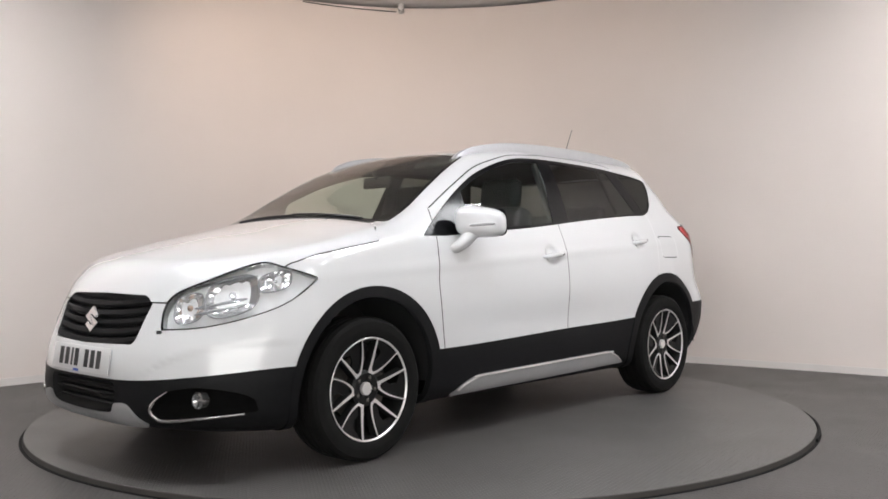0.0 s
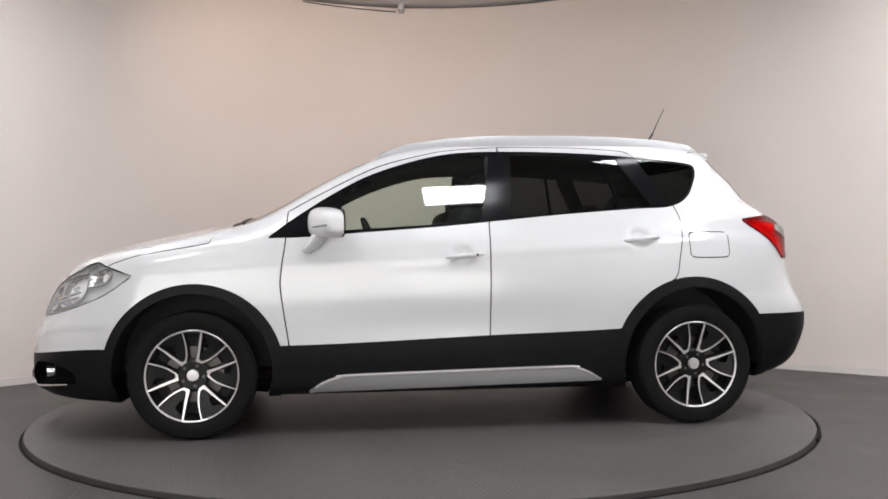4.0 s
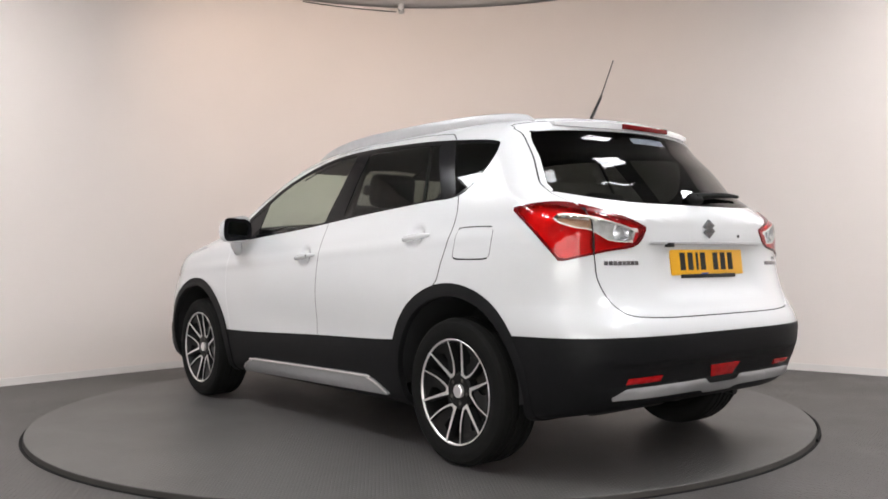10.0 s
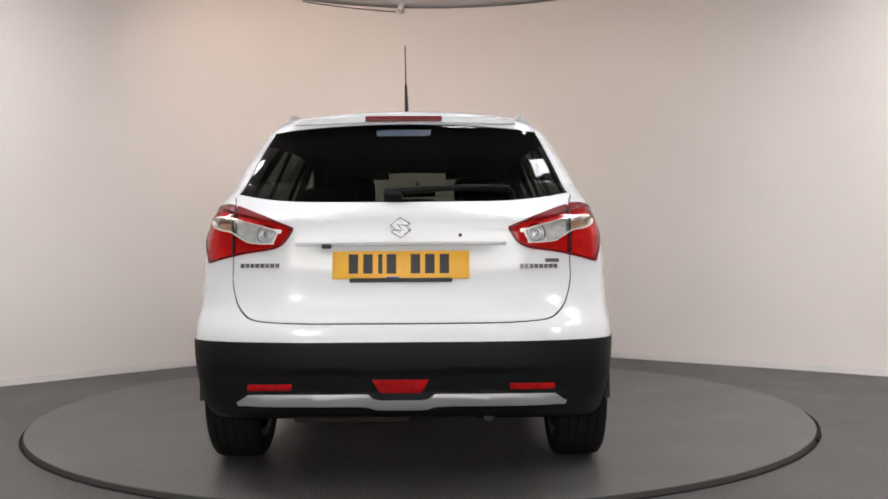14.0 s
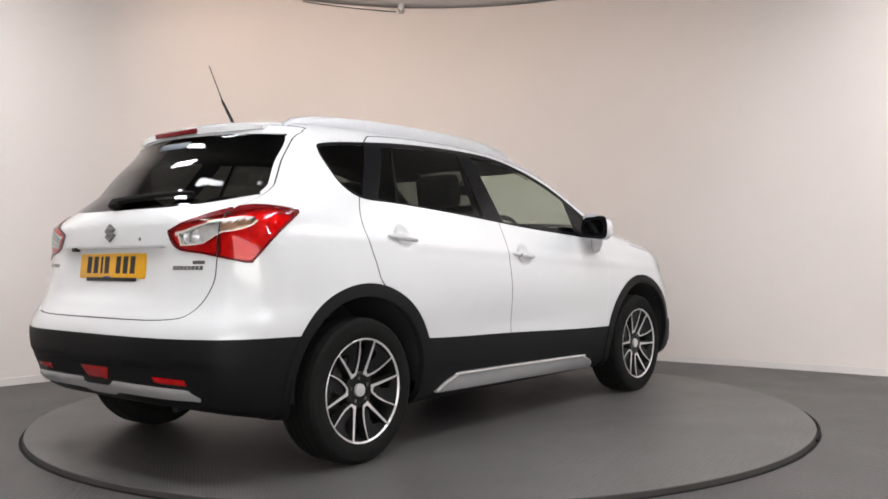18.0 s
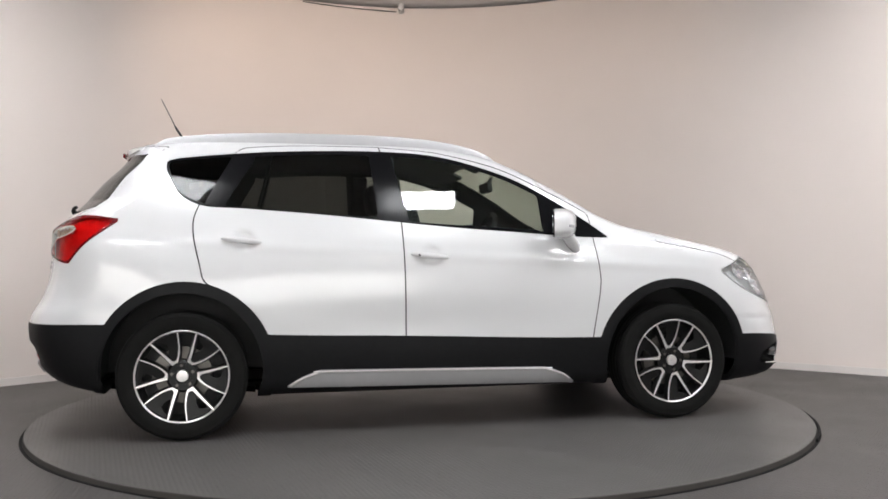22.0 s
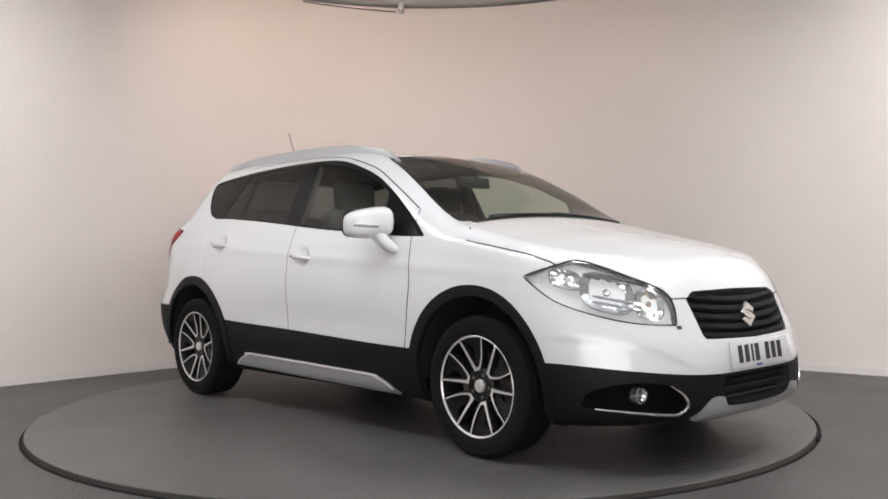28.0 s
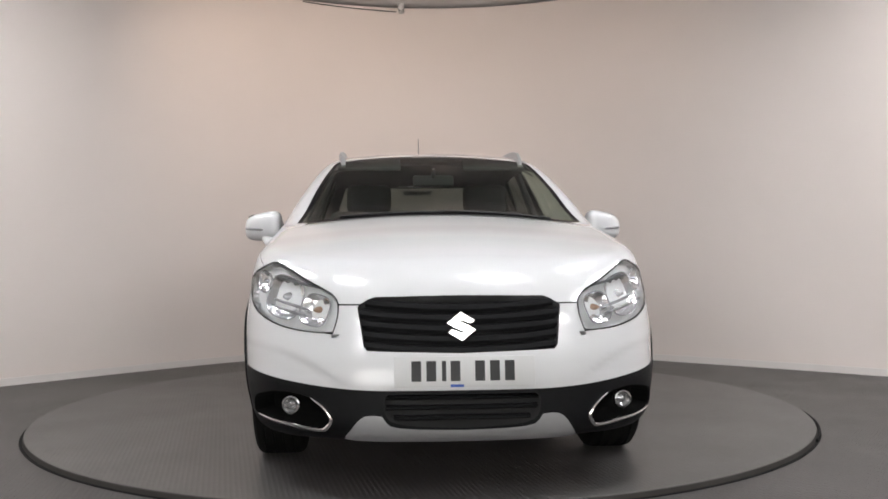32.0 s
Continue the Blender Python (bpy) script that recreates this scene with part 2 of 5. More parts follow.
box(bm, pose((DOOR[0] + DOOR[1]) / 2, -8.6, 1.4), 9.0, 0.05, 3.6)
tagged(part("backdrop", bm, DAYLIGHT, None, smooth=False), "bright plain daylight beyond the glazed opening", kind="structure")


def sheet(name, x0, y0, x1, y1, z, t, mat, label):
    bm = bmesh.new()
    box(bm, pose((x0 + x1) / 2, (y0 + y1) / 2, z - t / 2), x1 - x0, y1 - y0, t)
    ob = part(name, bm, mat, None, smooth=False)
    return tagged(ob, label, kind="structure")


SKIRT = material("skirting_paint", (0.78, 0.73, 0.70), 0.45, 0, 0.05, 4)
sweep_wall("skirting", plan - np.stack([-np.gradient(plan, axis=0)[:, 1], np.gradient(plan, axis=0)[:, 0]], 1) / np.linalg.norm(np.gradient(plan, axis=0), axis=1)[:, None] * 0.012, FLOOR_Z, FLOOR_Z + 0.055, 0.0118, SKIRT, "slim pale skirting strip along the curved wall")


sheet("floor", -9, -11, 9, 4, FLOOR_Z, 0.1, FLOOR, "dark grey studded rubber studio floor")
sheet("ceiling", -9, -11, 9, 4, CEILING_Z + 0.12, 0.1, CEIL, "pale grey studio ceiling")
def glide(xs, ys):
    """A smooth curve through a few knots, flat beyond them."""
    xs, ys = np.array(xs, float), np.array(ys, float)
    h, d = np.diff(xs), np.diff(ys) / np.diff(xs)
    m = np.concatenate([[d[0]], (d[:-1] * h[1:] + d[1:] * h[:-1]) / (h[:-1] + h[1:]), [d[-1]]])
    lim = 3 * np.minimum(np.abs(np.concatenate([[d[0]], d])), np.abs(np.concatenate([d, [d[-1]]])))
    same = np.concatenate([[1], d[:-1] * d[1:], [1]]) > 0
    m = np.where(same, np.clip(m, -lim, lim), 0)

    def f(x):
        x = np.clip(x, xs[0], xs[-1])
        i = np.clip(np.searchsorted(xs, x) - 1, 0, len(h) - 1)
        u = (x - xs[i]) / h[i]
        return (ys[i] * (1 + 2 * u) * (1 - u) ** 2 + ys[i + 1] * u * u * (3 - 2 * u)
                + h[i] * (m[i] * u * (1 - u) ** 2 - m[i + 1] * u * u * (1 - u)))
    return f


top_line = glide([-2.2, -1.72, -1.60, -1.3, -0.8, -0.3, 0.1, 0.3, 0.45, 0.7, 0.95, 1.07, 1.2, 1.4, 1.65, 1.9, 2.05, 2.3],
                 [1.42, 1.50, 1.515, 1.54, 1.552, 1.55, 1.522, 1.483, 1.428, 1.305, 1.163, 1.115, 1.088, 1.045, 0.990, 0.910, 0.838, 0.62])
nose_line = glide([0.15, 0.2, 0.25, 0.32, 0.42, 0.5, 0.6, 0.7, 0.77, 0.85, 1.2], [2.03, 2.12, 2.18, 2.203, 2.203, 2.190, 2.153, 2.112, 2.075, 2.03, 1.9])
tail_line = glide([0.2, 0.27, 0.33, 0.42, 0.57, 0.63, 0.69, 0.78, 0.9, 1.0, 1.06, 1.11, 1.2, 1.3, 1.44, 1.5, 1.6],
                  [1.88, 1.965, 2.025, 2.078, 2.105, 2.088, 2.05, 2.015, 1.995, 1.99, 1.98, 1.95, 1.88, 1.795, 1.66, 1.64, 1.60])
side_line = glide([0.15, 0.2, 0.24, 0.32, 0.42, 0.55, 0.68, 0.8, 0.9, 0.97, 1.05, 1.2, 1.35, 1.45, 1.52, 1.62],
                  [0.70, 0.775, 0.81, 0.838, 0.858, 0.868, 0.872, 0.866, 0.851, 0.833, 0.80, 0.737, 0.668, 0.612, 0.55, 0.44])
wrap_line = glide([-0.6, -0.2, 0.3, 0.75, 1.15, 1.5], [0.0, 0.0, 0.01, 0.03, 0.02, 0.02])
belly_line = glide([-2.15, -2.0, -1.68, -1.0, 1.0, 1.6, 2.0, 2.2], [0.36, 0.305, 0.24, 0.20, 0.20, 0.185, 0.20, 0.205])


def smax(a, b, k):
    h = np.maximum(k - np.abs(a - b), 0) / k
    return np.maximum(a, b) + h * h * k / 4
crease_line = glide([0.36, 0.44, 0.53, 0.65, 0.75, 0.87], [0.37, 0.427, 0.487, 0.535, 0.556, 0.566])


def solid(x, y, z):
    """Below zero inside the car's body."""
    y = np.abs(y)
    w = side_line(z)
    bulge = np.exp(-((z - 0.62) / 0.22) ** 2)
    w = w + bulge * (0.006 * np.exp(-((x - 1.38) / 0.45) ** 2) + 0.0096 * np.exp(-((x + 1.25) / 0.4) ** 2))
    w = w - 0.012 * np.exp(-((z - 0.55) / 0.12) ** 2) * np.exp(-(x / 0.75) ** 2)
    w = w + 0.0042 * np.exp(-((z - 0.905 + 0.055 * x) / 0.028) ** 2) * np.clip(1.9 - np.abs(x), 0, 1)
    for hx, hz in ((-0.052, 0.906), (-1.005, 0.99)):
        w = w - 0.019 * np.exp(-(((x - hx) / 0.052) ** 2 + ((z - hz) / 0.046) ** 2) ** 2)
    w = w - np.exp(-((z - 0.86) / 0.2) ** 4) * (0.024 * np.clip((-x - 1.0) / 0.7, 0, 1) + 0.010 * np.clip((x - 1.1) / 0.6, 0, 1))
    w = w - (0.008 + 0.030 * np.clip((0.95 - z) / 0.25, 0, 1)) * np.clip((-x - 1.40) / 0.42, 0, 1)
    side = (y - w) * 0.97
    nose = (x - nose_line(z) + 0.40 * (y / 0.88) ** 3.2) * 0.9
    k = np.clip((z - 1.04) / 0.16, 0, 1)
    tail = (-x - tail_line(z) + (1 - k) * 0.25 * (y / 0.88) ** 4 + k * 0.37 * (y / 0.88) ** 2) * 0.9
    tail = tail + 0.016 * np.exp(-(y / 0.34) ** 6 - ((z - 0.828) / 0.104) ** 6)
    tail = tail + 0.018 * np.exp(-(y / 0.66) ** 8) * np.clip((0.485 - z) / 0.025, 0, 1) * np.clip((z - 0.372) / 0.02, 0, 1)
    up = (z - top_line(x + wrap_line(x) * y * y) + 0.10 * y * y) * 0.87
    g = smax(side, nose, 0.16)
    g = smax(g, tail, 0.12)
    g = smax(g, up, 0.07)
    u = np.clip((crease_line(y) + 0.012 - z) / 0.04, 0, 1)
    g = g + 0.006 * u * u * (3 - 2 * u) * np.clip((z - 0.405) / 0.06, 0, 1) * np.clip((x - 1.66) / 0.12, 0, 1)
    return smax(g, belly_line(x) - z, 0.05)


# ---- the car's body: one surface, cut into its panels ----
def gradient(p):
    e = 1e-4
    g = np.stack([solid(*(p + d).T) - solid(*(p - d).T) for d in np.eye(3) * e], 1)
    return g / np.maximum(np.linalg.norm(g, axis=1), 1e-9)[:, None]


def settle(p):
    """Moves points along the slope onto the surface."""
    for _ in range(3):
        g = np.stack([solid(*(p + d).T) - solid(*(p - d).T) for d in np.eye(3) * 1e-4], 1) / 2e-4
        p = p - g * (solid(*p.T) / np.maximum((g * g).sum(1), 0.05))[:, None]
    return p


def body_grid():
    """The left half of the body: rays from a spine, turned round at both ends."""
    phi = np.radians(np.concatenate([np.linspace(-88, -34, 10, endpoint=False), np.linspace(-34, 62, 118, endpoint=False), np.linspace(62, 90, 22)]))
    rows = [(-1.15, 0, -a) for a in np.radians(np.linspace(90, 0, 56, endpoint=False))] + [(x, 0, 0.0) for x in np.linspace(-1.15, 1.15, 116)]
    rows += [(1.15, 0, a) for a in np.radians(np.linspace(0, 90, 57)[1:])]
    o = np.array([(x, 0, 0.62) for x, _, _ in rows])[:, None, :] + 0 * phi[None, :, None]
    psi = np.array([a for _, _, a in rows])
    d = np.stack([np.cos(phi)[None] * np.sin(psi)[:, None], np.cos(phi)[None] * np.cos(psi)[:, None], np.sin(phi)[None] + 0 * psi[:, None]], 2)
    o, d = o.reshape(-1, 3), d.reshape(-1, 3)
    lo, hi = np.zeros(len(o)), np.full(len(o), 2.2)
    for _ in range(40):
        mid = (lo + hi) / 2
        inside = solid(*(o + d * mid[:, None]).T) < 0
        lo, hi = np.where(inside, mid, lo), np.where(inside, hi, mid)
    p = o + d * lo[:, None]
    p[np.abs(p[:, 1]) < 1e-5, 1] = 0
    n, k = len(rows), len(phi)
    faces = [(i * k + j, i * k + j + 1, (i + 1) * k + j + 1, (i + 1) * k + j) for i in range(n - 1) for j in range(k - 1)]
    return p, faces


def split(p, faces, vals):
    """Cuts the faces along the line where vals is zero."""
    vals = np.where(np.abs(vals) < 2e-4, 0, vals)
    sign = np.sign(vals).astype(int).tolist()
    new_pts, made, out = [], {}, []
    n = len(p)
    for f in faces:
        s = [sign[v] for v in f]
        if min(s) >= 0 or max(s) <= 0:
            out.append(f)
            continue
        a, b = [], []
        for i, v in enumerate(f):
            w = f[(i + 1) % len(f)]
            sv, sw = sign[v], sign[w]
            if sv >= 0:
                a.append(v)
            if sv <= 0:
                b.append(v)
            if sv * sw < 0:
                key = (v, w) if v < w else (w, v)
                if key not in made:
                    u = vals[v] / (vals[v] - vals[w])
                    made[key] = n + len(new_pts)
                    new_pts.append(p[v] + (p[w] - p[v]) * u)
                a.append(made[key])
                b.append(made[key])
        out += [g for g in (a, b) if len(g) > 2]
    if new_pts:
        p = np.concatenate([p, settle(np.array(new_pts))])
        p[np.abs(p[:, 1]) < 2e-5, 1] = 0
    return p, out


def inside(line):
    """The signed distance to a closed outline, below zero within it."""
    line = np.asarray(line, float)
    a, b = line, np.roll(line, -1, axis=0)

    lo, hi = line.min(0) - 0.06, line.max(0) + 0.06

    def f(u, v):
        out = np.full(len(u), 1.0)
        near = np.where((u > lo[0]) & (u < hi[0]) & (v > lo[1]) & (v < hi[1]))[0]
        if len(near):
            out[near] = g(u[near], v[near])
        return out

    def g(u, v):
        q = np.stack([u, v], 1)
        best = np.full(len(q), 9.0)
        odd = np.zeros(len(q), bool)
        for s, e in zip(a, b):
            d = e - s
            h = np.clip(((q - s) @ d) / max(d @ d, 1e-12), 0, 1)
            best = np.minimum(best, ((q - s - h[:, None] * d) ** 2).sum(1))
            odd ^= ((s[1] > v) != (e[1] > v)) & (u < (e[0] - s[0]) * (v - s[1]) / (e[1] - s[1] + 1e-12) + s[0])
        best = np.sqrt(best)
        return np.where(odd, -best, best)
    return f


# outlines in the side view (x, z)
window_line = inside(rounded([(0.94, 0.995), (0.94, 0.995), (0.75, 1.0), (0.44, 1.024), (0.02, 1.056), (-0.55, 1.112), (-0.99, 1.147), (-1.2, 1.16), (-1.305, 1.21),
                              (-1.36, 1.29), (-1.387, 1.37), (-1.34, 1.41), (-1.02, 1.445), (-0.7, 1.465), (-0.28, 1.47), (0.03, 1.445), (0.36, 1.35), (0.58, 1.242), (0.80, 1.10)]))
front_glass = inside(rounded([(-0.155, 1.085), (-0.155, 1.085), (-0.20, 1.27), (-0.23, 1.445), (-0.23, 1.445), (0.03, 1.425), (0.33, 1.338), (0.56, 1.23), (0.56, 1.23), (0.565, 1.035), (0.565, 1.035), (0.02, 1.07)]))
corner_glass = inside(rounded([(0.585, 1.20), (0.585, 1.20), (0.585, 1.035), (0.585, 1.035), (0.75, 1.022), (0.75, 1.022), (0.72, 1.12)]))
rear_glass = inside(rounded([(-1.10, 1.165), (-1.10, 1.165), (-0.94, 1.425), (-0.94, 1.425), (-0.7, 1.443), (-0.35, 1.447), (-0.35, 1.447), (-0.32, 1.104), (-0.32, 1.104), (-0.69, 1.132)]))
quarter_glass = inside(rounded([(-1.20, 1.172), (-1.20, 1.172), (-1.315, 1.235), (-1.372, 1.36), (-1.335, 1.398), (-1.06, 1.428), (-1.06, 1.428)]))
front_door = inside(rounded([(-0.20, 1.075), (-0.20, 1.075), (-0.195, 0.85), (-0.19, 0.505), (-0.19, 0.40), (-0.19, 0.40), (0.82, 0.40), (0.82, 0.40), (0.83, 0.466), (0.868, 0.72), (0.868, 0.82), (0.845, 0.99), (0.835, 1.115), (0.80, 1.15),
                             (0.58, 1.272), (0.36, 1.378), (0.1, 1.45), (-0.04, 1.475), (-0.29, 1.495), (-0.29, 1.495), (-0.25, 1.3)]))
rear_door = inside(rounded([(-0.20, 1.075), (-0.20, 1.075), (-0.195, 0.85), (-0.19, 0.505), (-0.19, 0.40), (-0.19, 0.40), (-0.85, 0.40), (-0.85, 0.40), (-0.93, 0.56), (-1.10, 0.72), (-1.19, 0.78), (-1.215, 0.86), (-1.25, 1.04), (-1.225, 1.16), (-1.10, 1.39), (-1.02, 1.465),
                            (-0.95, 1.482), (-0.7, 1.497), (-0.29, 1.497), (-0.29, 1.497), (-0.25, 1.3)]))
fuel_door = inside([(-1.285 - 0.11 + 0.112 * math.copysign(abs(math.cos(a)) ** 0.25, math.cos(a)), 0.954 + 0.069 * math.copysign(abs(math.sin(a)) ** 0.25, math.sin(a))) for a in np.linspace(0.01, 2 * math.pi + 0.01, 48, endpoint=False)])
sill_strip = inside(rounded([(0.735, 0.226), (0.735, 0.226), (0.66, 0.275), (0.57, 0.304), (0.50, 0.310), (-0.56, 0.329), (-0.64, 0.322), (-0.72, 0.295), (-0.795, 0.25), (-0.795, 0.25)]))
clad_line = glide([-2.1, -1.6, -0.9, -0.2, 0.85, 1.72, 2.05, 2.19], [0.584, 0.578, 0.517, 0.493, 0.46, 0.458, 0.43, 0.405])
# outlines in the front and rear views (y, z)
screen_line = inside([(-0.2, 1.09), (0, 1.09), (0.5, 1.085), (0.70, 1.07), *rounded([(0.708, 1.05), (0.64, 0.72), (0.553, 0.36)], 5, False), (0.535, 0.335), (0.3, 0.312), (0, 0.305), (-0.2, 0.305)])
back_glass = inside([*rounded([(0, 1.452), (0.36, 1.448), (0.53, 1.440), (0.572, 1.425), (0.62, 1.30), (0.664, 1.175), (0.648, 1.15), (0.42, 1.114), (0, 1.106)], 5, False), (-0.2, 1.2)])
tailgate_line = inside([*rounded([(0, 1.495), (0.5, 1.485), (0.585, 1.462), (0.60, 1.40), (0.682, 1.175), (0.664, 1.10), (0.652, 0.9), (0.648, 0.79), (0.60, 0.69), (0.48, 0.655), (0, 0.65)], 5, False), (-0.3, 0.8)])
bonnet_edge = glide([1.1, 1.21, 1.316, 1.45, 1.64, 1.72, 1.77, 1.85], [0.985, 0.972, 0.954, 0.932, 0.888, 0.85, 0.78, 0.70])
bonnet_line = glide([1.13, 1.15, 1.20, 1.235, 1.66, 1.735, 1.80, 1.909, 2.007, 2.045, 2.2], [0.68, 0.72, 0.785, 0.86, 0.86, 0.80, 0.73, 0.66, 0.59, 0.56, 0.56])
grille_line = inside([(-0.1, 0.75), *rounded([(0, 0.75), (0.335, 0.745), (0.335, 0.745), (0.39, 0.71), (0.39, 0.71), (0.363, 0.548), (0.363, 0.548), (0, 0.538)], 4, False), (-0.1, 0.54)])
intake_line = inside([(-0.1, 0.395), *rounded([(0, 0.395), (0.29, 0.393), (0.29, 0.393), (0.285, 0.315), (0.225, 0.278), (0, 0.262)], 4, False), (-0.1, 0.26)])
skid_line = inside(rounded([(-0.1, 0.255), (-0.1, 0.255), (0.24, 0.268), (0.30, 0.312), (0.375, 0.310), (0.375, 0.310), (0.437, 0.226), (0.437, 0.226), (0.28, 0.220), (-0.1, 0.215), (-0.1, 0.215)]))
fog_line = inside(rounded([(0.79, 0.355), (0.69, 0.388), (0.57, 0.375), (0.492, 0.315), (0.487, 0.285), (0.53, 0.256), (0.53, 0.256), (0.80, 0.286), (0.80, 0.286)], 4))
rear_skid = inside([(-0.1, 0.364), *rounded([(0, 0.364), (0.092, 0.364), (0.092, 0.364), (0.128, 0.383), (0.128, 0.383), (0.54, 0.380), (0.59, 0.372), (0.628, 0.344), (0.628, 0.344), (0.54, 0.341), (0.16, 0.343), (0.10, 0.329), (0, 0.327)], 4, False), (-0.1, 0.327)])
clear_lamp = inside(rounded([(0.052, 0.999), (0.052, 0.999), (0.14, 1.026), (0.24, 1.049), (0.35, 1.060), (0.385, 1.048), (0.365, 1.025), (0.30, 1.004), (0.245, 0.996), (0.20, 0.972), (0.166, 0.954), (0.10, 0.947), (0.07, 0.953)]))
# the lamps, along a line round the corner (s, z)
head_line = inside(rounded([(0.004, 0.606), (0.014, 0.599), (0.020, 0.685), (0.062, 0.750), (0.19, 0.805), (0.40, 0.878), (0.50, 0.862), (0.634, 0.818), (0.632, 0.798), (0.52, 0.712), (0.36, 0.655), (0.18, 0.618)]))
rear_lamp = inside(rounded([(0.0, 1.008), (0.0, 1.008), (0.10, 1.05), (0.30, 1.105), (0.42, 1.11), (0.54, 1.093), (0.54, 1.093), (0.455, 0.985), (0.365, 0.872), (0.365, 0.872), (0.18, 0.91), (0.05, 0.935)]))


def head_s(x, y):
    return (2.083 - x) * 0.762 + (y - 0.445) * 0.648


def rear_s(x, y):
    return (x + 1.977) * 0.66 + (y - 0.40) * 0.75


GAP = 0.0036


def fields(p):
    """The lines along which the body is cut."""
    x, y, z = p.T
    far = 9.0
    side = np.where(y > 0.3, 0, far)
    front, rear = np.where(x > 1.0, 0, far), np.where(x < -1.0, 0, far)
    wheel_f = np.hypot(x - 1.30, z - 0.335)
    wheel_r = np.hypot(x + 1.30, z - 0.340)
    def hood():
        return np.maximum(y - bonnet_line(x), np.maximum(np.maximum(0.716, bonnet_edge(x)) - z, 1.135 - 0.02 * y - x))
    d = {}
    d["well"] = lambda: np.maximum(np.minimum(wheel_f, wheel_r) - 0.388, 0.55 - y)
    d["arch"] = lambda: np.minimum(np.hypot(x - 1.29, z - 0.335) - 0.436, np.hypot(x + 1.29, z - 0.345) - 0.438) + side
    d["clad"] = lambda: z - clad_line(x)
    d["windows"] = lambda: window_line(x, z) + side
    d["front_glass"] = lambda: front_glass(x, z) + side
    d["corner_glass"] = lambda: corner_glass(x, z) + side
    d["rear_glass"] = lambda: rear_glass(x, z) + side
    d["quarter_glass"] = lambda: quarter_glass(x, z) + side
    d["front_door"] = lambda: front_door(x, z) + side
    d["rear_door"] = lambda: rear_door(x, z) + side
    d["fuel"] = lambda: fuel_door(x, z) + side
    d["strip"] = lambda: sill_strip(x, z) + side
    d["screen"] = lambda: screen_line(y, x) + np.where(z > 0.95, 0, far)
    d["back_glass"] = lambda: back_glass(y, z) + rear
    d["tailgate"] = lambda: tailgate_line(y, z) + rear
    d["hood"] = hood
    d["grille"] = lambda: grille_line(y, z) + front
    d["intake"] = lambda: intake_line(y, z) + front
    d["skid"] = lambda: skid_line(y, z) + np.where(x > 1.85, 0, far)
    d["fog"] = lambda: fog_line(y, z) + front
    d["rear_skid"] = lambda: rear_skid(y, z) + rear
    d["clear_lamp"] = lambda: clear_lamp(rear_s(x, y), z) + rear
    d["lamp_split"] = lambda: np.abs(y - 0.654) - 0.004 + rear + np.where(np.abs(z - 1.0) < 0.2, 0, far)
    d["lamp_top"] = lambda: 1.022 + 0.20 * rear_s(x, y) - z + rear + np.where(z > 0.85, 0, far)
    d["head"] = lambda: head_line(head_s(x, y), z) + front
    d["rearlamp"] = lambda: rear_lamp(rear_s(x, y), z) + rear
    return d


GAPPED = ("front_door", "rear_door", "fuel", "tailgate", "hood")


def level_set(p, name):
    """A cutting line's distance; for a panel gap, taken along the surface."""
    d = fields(p)[name]()
    if name in GAPPED:
        near = np.where(np.abs(d) < 0.03)[0]
        if len(near):
            q = p[near]
            n = gradient(q)
            a = np.cross(n, np.where(np.abs(n[:, 2:]) < 0.8, [[0, 0, 1.0]], [[1.0, 0, 0]]))
            a /= np.linalg.norm(a, axis=1)[:, None]
            b = np.cross(n, a)
            e = 0.004
            ga, gb = ((fields(q + v * e)[name]() - fields(q - v * e)[name]()) / (2 * e) for v in (a, b))
            slope = np.hypot(ga, gb)
            d[near] = np.where(slope < 3, d[near] / np.maximum(slope, 0.12), d[near])
    return d


pts, faces = body_grid()
for name in list(fields(pts[:4])):
    levels = (-GAP, GAP) if name in GAPPED else (-0.009, 0.0) if name == "rearlamp" else (-0.0045, 0.0) if name == "head" else (-0.005, 0.0) if name == "clear_lamp" else (-0.020, 0.0) if name == "screen" else (0.0,)
    for level in levels:
        pts, faces = split(pts, faces, level_set(pts, name) - level)
normal = gradient(pts)
centre = np.array([pts[list(f)].mean(0) for f in faces])
D = {k: level_set(centre, k) for k in fields(centre[:4])}


def region(names, far=GAP):
    return np.logical_or.reduce([D[n] < -far if n in GAPPED else D[n] < 0 for n in names])


gap = np.logical_or.reduce([np.abs(D[n]) < GAP for n in ("front_door", "rear_door")]) & ~region(["clad"]) & (centre[:, 1] > 0.3)
gap |= (np.abs(D["tailgate"]) < GAP) | (np.abs(D["hood"]) < GAP)
fuel_gap = np.abs(D["fuel"]) < GAP
lab = np.full(len(faces), "roof", dtype=object)
x, y, z = centre.T
lab[(x > 0.8) & (z < 1.11)] = "front_wing"
lab[(x > 1.05) & (z > 0.95) & (y < 0.66)] = "cowl"
lab[(x < -0.85) & (z < 1.46) & (y > 0.3)] = "body_side"
lab[(x < -1.66) & (z < 0.98)] = "rear_bumper"
lab[(x < -1.66) & (z >= 0.98)] = "body_side"
lab[(x > 1.73) & ((z < 0.72) | (y > 0.5))] = "front_bumper"
lab[(lab == "front_wing") & (x > 1.9)] = "front_bumper"
lab[region(["hood"])] = "bonnet"
lab[region(["tailgate"])] = "tailgate"
lab[region(["front_door"]) & (y > 0.3)] = "front_door"
lab[region(["rear_door"]) & (y > 0.3)] = "rear_door"
lab[region(["fuel"])] = "fuel_flap"
lab[fuel_gap & (lab == "body_side")] = "fuel_gap"
lab[gap] = "gap"
